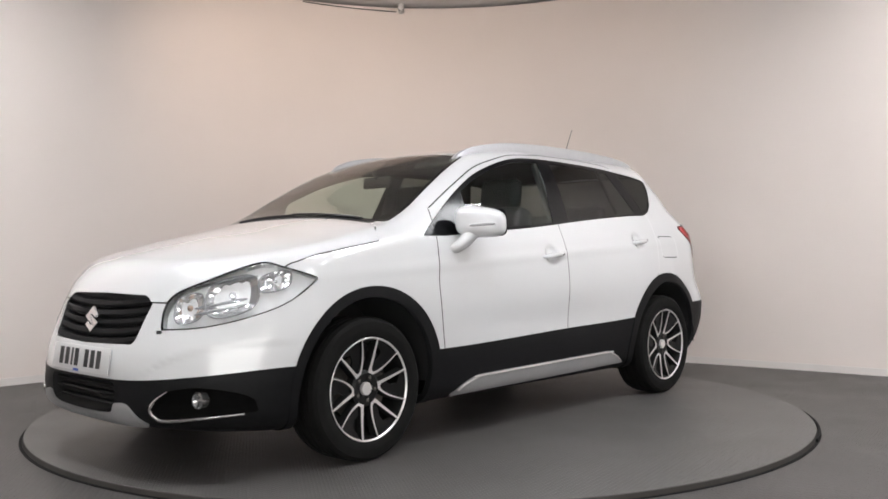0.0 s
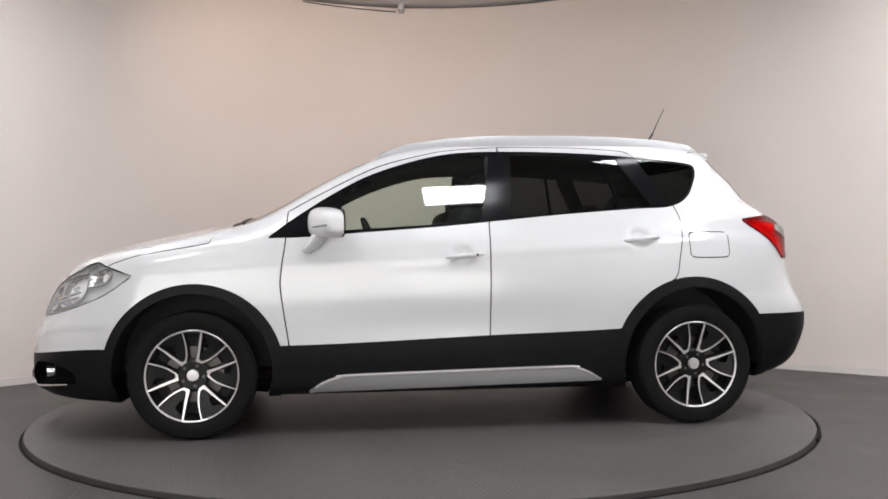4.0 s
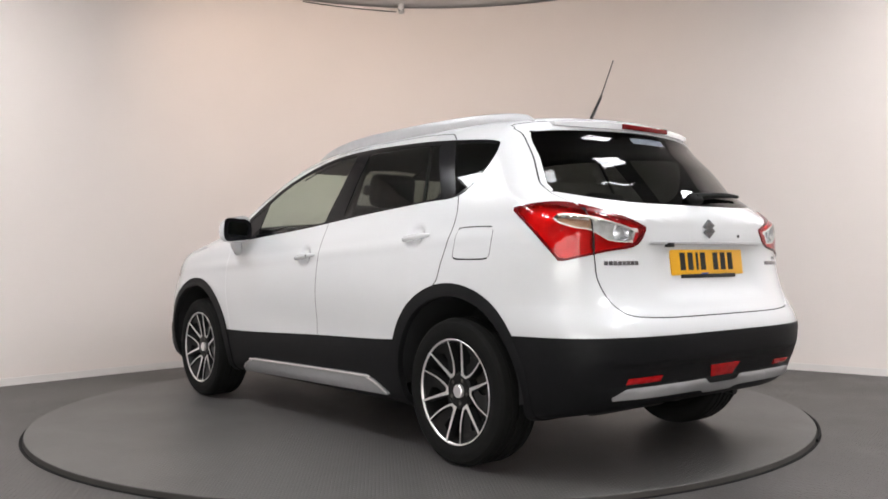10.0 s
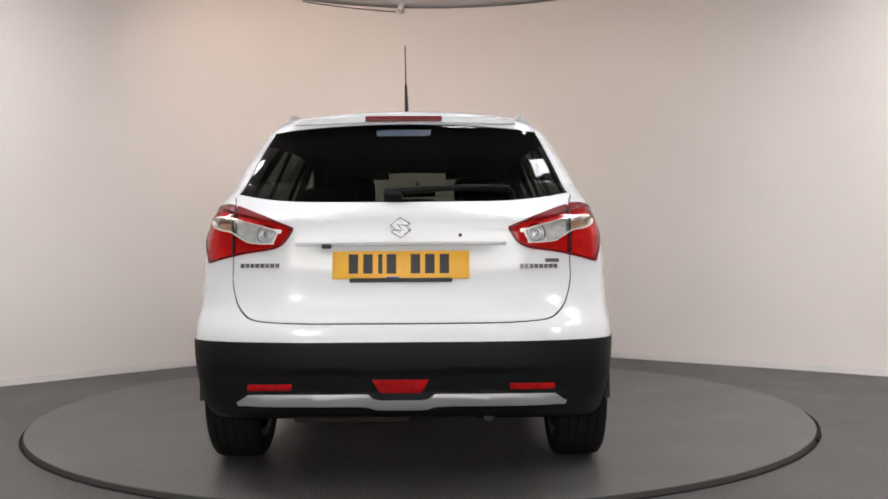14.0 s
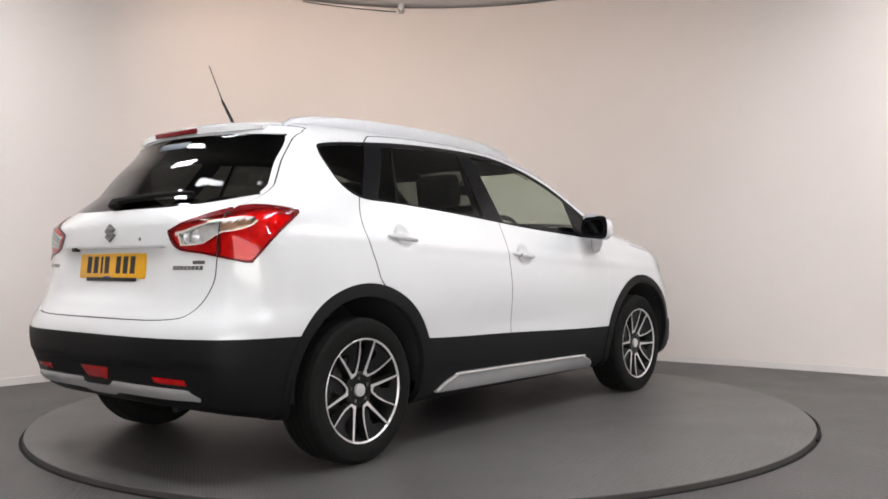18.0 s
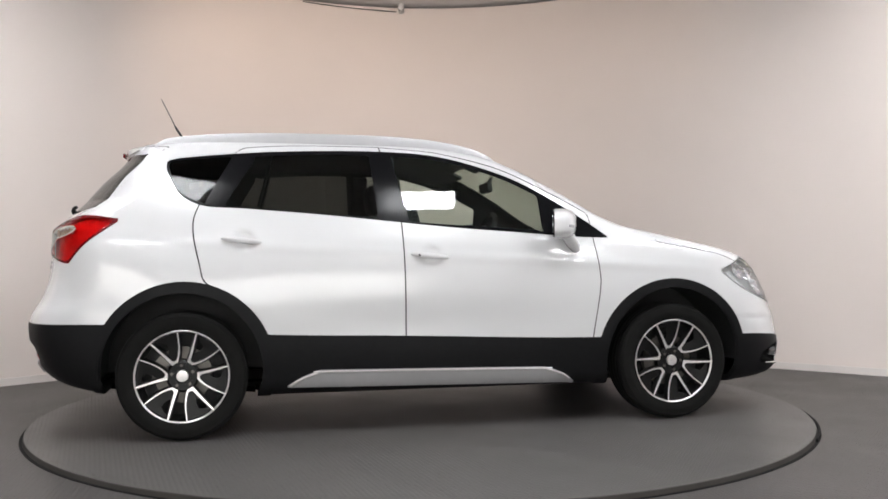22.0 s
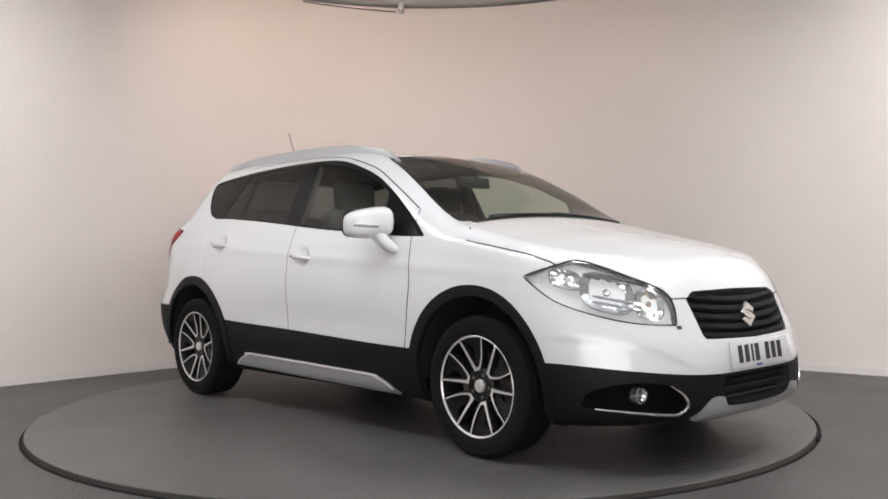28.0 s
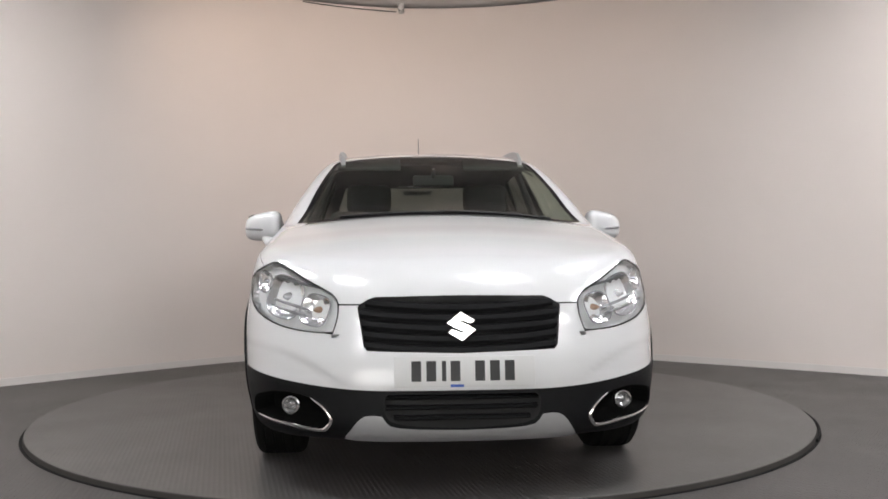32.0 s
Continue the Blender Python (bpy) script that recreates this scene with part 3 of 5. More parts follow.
lab[region(["windows"])] = "window_frame"
lab[region(["front_glass"])] = "front_door_window"
lab[region(["corner_glass"])] = "corner_window"
lab[region(["rear_glass"])] = "rear_door_window"
lab[region(["quarter_glass"])] = "quarter_window"
lab[region(["screen"])] = "screen_border"
lab[D["screen"] < -0.020] = "windscreen"
lab[region(["back_glass"])] = "rear_window"
clad = region(["clad"])
lab[clad] = "sill_cladding"
lab[clad & (x > 1.3)] = "front_cladding"
lab[clad & (x < -1.3)] = "rear_cladding"
lab[clad & (z < 0.215) & (np.abs(y) < 0.72)] = "underbody"
lab[region(["arch"])] = "front_arch_trim"
lab[region(["arch"]) & (x < 0)] = "rear_arch_trim"
lab[region(["strip"])] = "sill_strip"
lab[region(["grille"])] = "grille_hole"
lab[region(["intake"])] = "intake_hole"
lab[region(["skid"])] = "skid_plate"
lab[region(["fog"])] = "fog_recess"
lab[region(["rear_skid"])] = "rear_skid"
lab[region(["head"])] = "headlight_seal"
lab[D["head"] < -0.0045] = "headlight_lens"
lab[region(["rearlamp"])] = "rear_lamp_edge"
lab[D["rearlamp"] < -0.009] = "rear_lamp_red"
lab[(D["rearlamp"] < -0.009) & region(["lamp_top"])] = "rear_lamp_edge"
lab[(D["rearlamp"] < -0.009) & region(["clear_lamp"])] = "rear_lamp_clear"
lab[(lab == "rear_lamp_clear") & (D["clear_lamp"] > -0.005)] = "rear_lamp_trim"
lab[(lab == "rear_lamp_clear") & (y > 0.656)] = "rear_lamp_signal"
lab[region(["rearlamp"]) & region(["lamp_split"])] = "gap"
lab[region(["well"])] = "hole"


def lift(names, off, both, lip=0.0, sides=(1, -1), mask=None):
    """Faces of these regions, moved off along the slope, with a lip turned in along their edge."""
    keep = np.isin(lab, names) if mask is None else mask
    fs = [faces[i] for i in np.where(keep)[0]]
    used = sorted({v for f in fs for v in f})
    at = {v: i for i, v in enumerate(used)}
    q, nn = pts[used] + normal[used] * off, normal[used].copy()
    q[pts[used][:, 1] == 0, 1] = 0
    fs = [[at[v] for v in f] for f in fs]
    if lip:
        count = {}
        for f in fs:
            for a, b in zip(f, f[1:] + f[:1]):
                count[(a, b)] = 1
        rim = [(a, b) for a, b in count if (b, a) not in count and not (q[a][1] == 0 and q[b][1] == 0)]
        ring = sorted({v for e in rim for v in e})
        low = {v: len(q) + i for i, v in enumerate(ring)}
        top = {v: len(q) + len(ring) + i for i, v in enumerate(ring)}
        q = np.concatenate([q, q[ring] - nn[ring] * lip, q[ring]])
        nn = np.concatenate([nn, nn[ring], nn[ring]])
        fs += [[b, a, low[a], low[b]] for a, b in rim]
    sets = []
    for s in ((1, -1) if both else sides):
        m = np.array([1, s, 1])
        sets.append((q * m, nn * m, fs if s == 1 else [f[::-1] for f in fs]))
    if both:
        k = len(q)
        p2 = np.concatenate([sets[0][0], sets[1][0]])
        link = [i if q[i][1] == 0 else i + k for i in range(k)]
        return [(p2, np.concatenate([sets[0][1], sets[1][1]]), sets[0][2] + [[link[v] for v in f] for f in sets[1][2]])]
    return sets


car = new("car")
tagged(car, "white five-door crossover car with black lower cladding on a turntable", "car")


def panel(name, names, mat, off=0.0, both=False, lip=0.004, label="", sides=(1, -1), parent=None, mask=None):
    made = []
    for p, n, f in lift(names, off, both, lip, sides, mask):
        made.append(mesh_ob(name, p, f, mat, parent or car, label, smooth=True, normals=n))
    return made


panel("roof", ["roof"], WHITE, both=True, lip=0)
panel("bonnet", ["bonnet"], WHITE, both=True, lip=0.0015)
panel("front_wing", ["front_wing"], WHITE)
panel("body_side", ["body_side"], WHITE, sides=(1,))
panel("body_side", ["body_side", "fuel_flap"], WHITE, sides=(-1,), mask=np.isin(lab, ["body_side", "fuel_flap", "fuel_gap"]))
panel("front_bumper", ["front_bumper"], WHITE, both=True)
panel("rear_bumper", ["rear_bumper"], WHITE, both=True)
panel("tailgate", ["tailgate"], WHITE, both=True)
doors_f = panel("front_door", ["front_door"], WHITE, lip=0.0015)
doors_r = panel("rear_door", ["rear_door"], WHITE, lip=0.0015)
panel("fuel_flap", ["fuel_flap"], WHITE, sides=(1,))
panel("windscreen", ["windscreen"], SCREEN, both=True, lip=0, label="clear laminated windscreen")
panel("windscreen_border", ["screen_border"], PIANO, both=True, lip=0, label="black printed border of the windscreen")
panel("rear_window", ["rear_window"], LOWGLOSS, off=-0.002, both=True, lip=0, label="dark tinted rear window")
panel("window_frame", ["window_frame"], PIANO, off=-0.002, label="gloss black window frame")
panel("front_door_window", ["front_door_window"], GLASS, off=-0.004, lip=0, label="clear door glass")
panel("corner_window", ["corner_window"], PIANO, off=-0.004, lip=0)
panel("rear_door_window", ["rear_door_window"], PRIVACY, off=-0.004, lip=0, label="dark privacy glass")
panel("quarter_window", ["quarter_window"], LOWGLOSS, off=-0.004, lip=0, label="dark privacy glass")
panel("sill_cladding", ["sill_cladding"], CLAD, off=0.002)
panel("front_cladding", ["front_cladding"], CLAD, off=0.002, both=True)
panel("rear_cladding", ["rear_cladding"], CLAD, off=0.002, both=True)
panel("cowl", ["cowl"], CLAD, both=True, lip=0.004, label="black plastic cowl below the windscreen")
panel("underbody", ["underbody"], DARK, both=True, lip=0)
panel("front_arch_trim", ["front_arch_trim"], CLAD, off=0.008, lip=0.03, label="black plastic wheel arch trim")
panel("rear_arch_trim", ["rear_arch_trim"], CLAD, off=0.008, lip=0.03, label="black plastic wheel arch trim")
panel("sill_strip", ["sill_strip"], SILVER, off=0.014, lip=0.02, label="satin silver side sill strip")
def sill_highlights():
    """A rounded tube, brighter than each side sill strip, for the light its upper edge catches."""
    line = rounded([(0.70, 0.252), (0.66, 0.275), (0.57, 0.303), (0.50, 0.309), (-0.56, 0.328), (-0.64, 0.321), (-0.72, 0.294), (-0.78, 0.260)], 5, False)
    for s in (1, -1):
        bm = bmesh.new()
        ps = []
        for xx, zz in line:
            q, n = on_side(xx, zz - 0.004)
            ps.append(q + n * 0.014)
        tube(bm, ps, 0.0055, 8)
        # brighter metal here puts the strip's highlight into the colour
        part("sill_highlight", bm if s > 0 else mirrored(bm), ALLOY, car, "bright rounded tube standing for light caught along the sill strip's upper edge")


panel("skid_plate", ["skid_plate"], SILVER, off=0.014, both=True, lip=0.02, label="satin silver front skid plate")
hole = ["hole", "windscreen", "rear_window", "front_door_window", "rear_door_window", "quarter_window", "grille_hole", "intake_hole", "headlight_lens", "rear_lamp_clear", "rear_lamp_signal", "rear_lamp_red", "fog_recess"]
panel("inner_shell", [], DARK, off=-0.006, both=True, lip=0, mask=~np.isin(lab, hole))
panel("headliner", [], LINER, off=-0.05, both=True, lip=0, mask=(lab == "roof") & (z > 1.40) & (x > -1.6))


# ---- points on the body, for what is fixed to it ----
def seek(o, d):
    """Where a ray from inside the body leaves it."""
    o, d = np.array(o, float), np.array(d, float)
    lo, hi = 0.0, 3.0
    for _ in range(40):
        mid = (lo + hi) / 2
        if solid(*(o + d * mid)[:, None])[0] < 0:
            lo = mid
        else:
            hi = mid
    q = o + d * lo
    return Vector(q), Vector(gradient(q[None])[0])


def on_nose(y, z):
    return seek((1.0, y, z), (1, 0, 0))


def on_tail(y, z):
    return seek((-1.0, y, z), (-1, 0, 0))


def on_side(x, z, s=1):
    q, n = seek((x, 0, z), (0, 1, 0))
    m = Vector((1, s, 1))
    return q * m, n * m


def on_roof(x, y):
    return seek((x, y, 0.9), (0, 0, 1))


def mirrored(bm):
    bmesh.ops.scale(bm, vec=(1, -1, 1), verts=bm.verts)
    bmesh.ops.reverse_faces(bm, faces=bm.faces)
    return bm


sill_highlights()
FACETS = material("faceted_reflector", (0.72, 0.70, 0.70), 0.35, 0.1, 0.35, 26, bump=0.9, bump_scale=45)
RECESS = material("black_recess", (0.004, 0.004, 0.004), 0.8, 0, 0.2, 30, spec=0.1)
FOGGLASS = material("fog_glass", (0.42, 0.42, 0.43), 0.12, 0.8, 0.3, 20)
SMOKE = material("smoked_bezel", (0.20, 0.20, 0.205), 0.35, 0.6, 0.2, 30)
BULB = material("bulb_glass", (0.7, 0.7, 0.72), 0.08, 0.6, 0.1, 10)
BEIGE = material("clear_rear_lens", (0.78, 0.75, 0.70), 0.25, 0.25, 0.5, 38, coat=0.3, bump=0.8, bump_scale=60)
SIGNAL = material("signal_reflector", (0.42, 0.24, 0.15), 0.3, 0.3, 0.6, 40, bump=0.8, bump_scale=60)
BADGE = material("dark_chrome", (0.26, 0.26, 0.27), 0.25, 0.8, 0.1, 40)
GILT = material("pale_gilt", (0.86, 0.78, 0.72), 0.25, 0.3, 0.1, 40)
MIRROR = material("mirror_glass", (0.35, 0.37, 0.37), 0.03, 1.0, 0.02, 5)
STEEL = material("brake_steel", (0.14, 0.13, 0.12), 0.45, 0.7, 0.12, 30)
PLASTIC = material("soft_dash", (0.016, 0.016, 0.017), 0.75, 0, 0.15, 60, bump=0.2, bump_scale=500)

def plaque(name, corners, mat, label, off=0.008, depth=0.02):
    """A small lens laid on the tail: four corners (y, z), bowed with the body."""
    (y0, z0), (y1, z1), (y2, z2), (y3, z3) = corners
    bm = bmesh.new()
    grid, low = [], []
    for u in np.linspace(0, 1, 9):
        a, b = [], []
        for v in np.linspace(0, 1, 5):
            yy = (y0 + (y1 - y0) * u) * (1 - v) + (y3 + (y2 - y3) * u) * v
            zz = (z0 + (z1 - z0) * u) * (1 - v) + (z3 + (z2 - z3) * u) * v
            q, n = on_tail(yy, zz)
            edge = 0.003 if u in (0, 1) or v in (0, 1) else 0.0
            a.append(bm.verts.new(q + n * (off - edge)))
            b.append(bm.verts.new(q - n * depth))
        grid.append(a)
        low.append(b)
    for i in range(8):
        for j in range(4):
            bm.faces.new((grid[i][j], grid[i + 1][j], grid[i + 1][j + 1], grid[i][j + 1]))
    rim = [(i, 0) for i in range(9)] + [(8, j) for j in range(1, 5)] + [(i, 4) for i in range(7, -1, -1)] + [(0, j) for j in range(3, 0, -1)]
    for (i, j), (k, l) in zip(rim, rim[1:] + rim[:1]):
        bm.faces.new((grid[i][j], grid[k][l], low[k][l], low[i][j]))
    bmesh.ops.recalc_face_normals(bm, faces=bm.faces)
    bmesh.ops.delete(bm, geom=[v for v in bm.verts if not v.link_faces], context="VERTS")
    return part(name, bm, mat, car, label)


HOUSING = material("lamp_housing", (0.94, 0.935, 0.93), 0.35, 0.08, 0.10, 34, bump=0.9, bump_scale=32)
BOWL = material("reflector_bowl", (0.90, 0.89, 0.89), 0.17, 0.88, 0.12, 40, bump=0.5, bump_scale=30)


def head_points(along, z, sink):
    """Points inside the left headlight, given along the lamp outwards and up, sunk behind the lens."""
    along, z, sink = np.broadcast_arrays(*(np.asarray(v, float) for v in (along, z, sink)))
    way = np.array([0.648, 0.762, 0.0])
    o = np.stack([2.083 - 0.762 * along, 0.445 + 0.648 * along, z], -1) - way * 0.4
    lo, hi = np.zeros(along.shape), np.full(along.shape, 1.5)
    for _ in range(32):
        mid = (lo + hi) / 2
        q = (o + way * mid[..., None]).reshape(-1, 3)
        within = (solid(*q.T) < 0).reshape(along.shape)
        lo, hi = np.where(within, mid, lo), np.where(within, hi, mid)
    return o + way * (lo - sink)[..., None]


# ---- lamps ----
for s in (1, -1):
    lamp = new("headlight")
    lamp.parent = car
    tagged(lamp, "clear headlight with bright chrome reflector bowls")
    panel("lens", ["headlight_lens"], LENS, lip=0, sides=(s,), parent=lamp, label="clear plastic lens")
    panel("seal", ["headlight_seal"], CLAD, off=0.001, lip=0.008, sides=(s,), parent=lamp, label="black lamp seal")
    for p, n, f in lift(["headlight_lens"], -0.034, False, -0.030, (s,)):
        mesh_ob("housing", p, f, HOUSING, lamp, "satin grey lamp housing", smooth=True, normals=n)
    for cs, cz, rs, rz, deep, ribs in ((0.300, 0.742, 0.108, 0.078, 0.046, 15), (0.128, 0.694, 0.062, 0.058, 0.040, 9), (0.468, 0.800, 0.066, 0.040, 0.028, 8)):
        a = np.linspace(0, 2 * math.pi, 48, endpoint=False)[None]
        u = np.array([1.0, 0.95, 0.84, 0.7, 0.55, 0.4, 0.28, 0.17])[:, None]
        sq = lambda v: np.sign(v) * np.abs(v) ** 0.7
        px, pz = u * sq(np.cos(a)), u * sq(np.sin(a))
        flute = 0.0045 * np.sin(px * ribs) * (1 - u ** 6)
        grid = head_points(cs + rs * px, cz + rz * pz + 0.22 * rs * px, 0.012 + deep * (1 - u * u) + flute)
        bm = bmesh.new()
        rings = [[bm.verts.new(q) for q in row] for row in grid]
        for p, q in zip(rings, rings[1:]):
            for i in range(48):
                bm.faces.new((p[i], p[(i + 1) % 48], q[(i + 1) % 48], q[i]))
        part("reflector", bm if s > 0 else mirrored(bm), BOWL, lamp, "bright fluted chrome reflector bowl")
        bm = bmesh.new()
        tube(bm, [Vector(q) for q in head_points(np.full(5, cs), np.full(5, cz), deep * np.linspace(1.1, 0.30, 5))], [min(rs, rz) * k for k in (0.22, 0.22, 0.19, 0.15, 0.08)], 16)
        part("bulb", bm if s > 0 else mirrored(bm), AMBER if ribs == 9 else BULB, lamp, "dull amber indicator bulb" if ribs == 9 else "clear bulb in a chrome shield")
        bm = bmesh.new()
        tube(bm, [Vector(q) for q in grid[0]] + [Vector(grid[0][0])], 0.0022, 6)
        part("bezel", bm if s > 0 else mirrored(bm), BULB, lamp, "chrome ring round the bowl")
    bm = bmesh.new()
    u = np.linspace(0.07, 0.40, 11)
    tube(bm, [Vector(q) for q in head_points(u, 0.772 + 0.17 * (u - 0.1), 0.014)], [0.002] + [0.0055] * 9 + [0.002], 8)
    part("brow", bm if s > 0 else mirrored(bm), SMOKE, lamp, "dark grey bar across the reflectors")
    for height, depth in ((0.702, 0.020), (0.678, 0.016)):
        bm = bmesh.new()
        u = np.linspace(0.15, 0.36, 9)
        tube(bm, [Vector(q) for q in head_points(u, height + 0.19 * (u - 0.2), depth)], [0.003] + [0.0062] * 7 + [0.003], 8)
        part("reflector_bar", bm if s > 0 else mirrored(bm), BULB, lamp, "bright chrome bar across the bowls")
    tail = new("rear_light")
    tail.parent = car
    tagged(tail, "red rear light with clear reversing and indicator windows")
    panel("red_lens", ["rear_lamp_red"], REDGLASS, off=0.002, lip=0, sides=(s,), parent=tail, label="glossy red lens")
    panel("red_backing", ["rear_lamp_red"], FACETS, off=-0.016, lip=-0.018, sides=(s,), parent=tail, label="faceted bright reflector behind the red lens")
    panel("rim", ["rear_lamp_edge"], REDDARK, off=0.004, sides=(s,), parent=tail, label="dark red lens border")
    panel("insert_trim", ["rear_lamp_trim"], GILT, off=0.004, lip=0.02, sides=(s,), parent=tail, label="pale bright trim round the clear lens")
    panel("clear_lens", ["rear_lamp_clear", "rear_lamp_signal"], LENS, off=0.003, lip=0, sides=(s,), parent=tail, label="clear lens over the reversing lamp")
    panel("clear_backing", ["rear_lamp_clear"], BEIGE, off=-0.022, lip=-0.02, sides=(s,), parent=tail)
    panel("signal_backing", ["rear_lamp_signal"], SIGNAL, off=-0.020, lip=-0.02, sides=(s,), parent=tail, label="dull amber reflector of the rear indicator")
    q, n = on_tail(0.522, 0.986)
    bm = bmesh.new()
    lathe(bm, [(0.041, 0.0), (0.032, 0.007), (0.026, 0.001), (0.020, 0.007), (0.016, 0.002), (0.010, 0.008), (0.001, 0.009)], Matrix.Translation(q - n * 0.018) @ n.to_track_quat("Z", "Y").to_matrix().to_4x4(), n=28)
    part("reversing_lamp", bm if s > 0 else mirrored(bm), BULB, tail)
    plaque("rear_reflector", [(0.405 * s, 0.426), (0.575 * s, 0.422), (0.578 * s, 0.398), (0.408 * s, 0.402)], RED, "red bumper reflector")
    fog = new("fog_lamp")
    fog.parent = car
    tagged(fog, "round fog lamp in a black recess with chrome edge")
    panel("recess", ["fog_recess"], RECESS, off=-0.075, lip=-0.08, sides=(s,), parent=fog)
    q, n = on_nose(0.645, 0.335)
    bm = bmesh.new()
    lathe(bm, [(0.034, -0.03), (0.034, 0.004), (0.029, 0.006), (0.027, 0.0), (0.016, -0.008), (0.006, -0.002), (0.001, 0.0)], pose(q.x - 0.028, q.y, q.z) @ pose(0, 0, 0, 0, 90, 8), n=28)
    part("lamp", bm if s > 0 else mirrored(bm), FOGGLASS, fog, "dark round fog lamp")
    line = rounded([(0.775, 0.283), (0.66, 0.268), (0.53, 0.255), (0.497, 0.270), (0.486, 0.297), (0.51, 0.335), (0.56, 0.372)], 5, False)
    bm = bmesh.new()
    ps = []
    for k, (yy, zz) in enumerate(line):
        q, n = on_nose(yy, zz)
        ps.append(q + n * 0.004)
    tube(bm, ps, [0.003 + 0.005 * math.sin(math.pi * min(1, k / (len(ps) - 1) * 0.9 + 0.1)) for k in range(len(ps))], 8)
    part("chrome_edge", bm if s > 0 else mirrored(bm), CHROME, fog, "bright chrome edge strip")
# a thin dark blue strip laid on the rear glass
plaque("window_strip", [(-0.115, 1.428), (0.115, 1.428), (0.11, 1.398), (-0.11, 1.398)], material("strip_blue", (0.022, 0.034, 0.055), 0.5, 0, 0.3, 60), "dull dark blue strip at the top of the rear window", off=0.001, depth=0.002)
plaque("rear_fog_lamp", [(-0.105, 0.443), (0.105, 0.443), (0.075, 0.388), (-0.075, 0.388)], RED, "red rear fog lamp in the bumper")
panel("rear_skid_plate", ["rear_skid"], SILVER, off=0.009, both=True, lip=0.02, label="satin silver rear skid plate")

silencer = new("exhaust")
silencer.parent = car
tagged(silencer, "dull grey exhaust silencer with a short tail pipe")
bm = bmesh.new()
lathe(bm, [(0.001, 0.0), (0.085, 0.004), (0.095, 0.02), (0.095, 0.46), (0.085, 0.476), (0.001, 0.48)], pose(-1.70, 0.46, 0.315, 90), n=24)
part("silencer_drum", bm, STEEL, silencer)
bm = bmesh.new()
tube(bm, [(-1.62, -0.30, 0.30), (-1.72, -0.32, 0.29), (-1.82, -0.33, 0.283), (-1.90, -0.335, 0.276)], 0.022, 14)
part("tail_pipe", bm, DARK, silencer)

# ---- grille, intake, emblems, plates ----
grille = new("grille")
grille.parent = car
tagged(grille, "black grille with five slightly bowed slats")
panel("backing", ["grille_hole"], DARK, off=-0.05, both=True, lip=-0.05, parent=grille)


def bar_across(z, half, h, depth, sink, parent, name, mat, arch=0.0, tip=0.0):
    """A slat across the nose that follows its bow."""
    bm = bmesh.new()
    rows = []
    for u in np.linspace(-1, 1, 25):
        yy = u * half
        zz = z + arch * (1 - u * u) + tip * abs(u)
        q, n = on_nose(yy, zz)
        q = q - Vector((sink, 0, 0))
        sec = [(-depth, -h * 0.35), (0.0, -h * 0.5), (0.006, -h * 0.1), (0.0, h * 0.45), (-depth, h * 0.5)]
        rows.append([bm.verts.new((q.x + a, yy, zz + b)) for a, b in sec])
    for a, b in zip(rows, rows[1:]):
        for k in range(5):
            bm.faces.new((a[k], b[k], b[(k + 1) % 5], a[(k + 1) % 5]))
    bm.faces.new(rows[0][::-1])
    bm.faces.new(rows[-1])
    bmesh.ops.recalc_face_normals(bm, faces=bm.faces)
    return part(name, bm, mat, parent)


for k in range(5):
    gz = 0.566 + 0.0390 * k
    bar_across(gz, 0.357 + 0.035 * k / 5 if k < 4 else 0.36, 0.030, 0.03, 0.010, grille, "slat", CLAD, arch=-0.021)
intake = new("lower_intake")
intake.parent = car
tagged(intake, "black lower air intake with horizontal slats")
panel("backing", ["intake_hole"], DARK, off=-0.06, both=True, lip=-0.06, parent=intake)
for gz, half in ((0.375, 0.285), (0.338, 0.282), (0.300, 0.255)):
    bar_across(gz, half, 0.014, 0.03, 0.022, intake, "slat", CLAD)


def emblem(centre_pose, size, parent, mat):
    """A plain bright lozenge of two offset wedges."""
    bm = bmesh.new()
    up = [(-0.52, 0.10), (-0.02, 0.50), (0.48, 0.20), (0.30, 0.06), (-0.02, 0.25), (-0.14, 0.15), (0.34, -0.24), (0.16, -0.24), (-0.20, -0.02)]
    for k in (1, -1):
        slab(bm, [(k * x * size, k * y * size) for x, y in up], centre_pose, 0.011, 0.0035)
    return part("emblem", bm, mat, parent, "bright chrome emblem", smooth=False)


q, n = on_nose(0.0, 0.634)
emblem(Matrix.Translation(q + Vector((0.002, 0, 0))) @ pose(0, 0, 0, 90 - 8, 0, 90), 0.115, car, CHROME)
q, n = on_tail(0.0, 1.007)
emblem(Matrix.Translation(q) @ pose(0, 0, 0, 90, 0, -90), 0.080, car, BADGE)


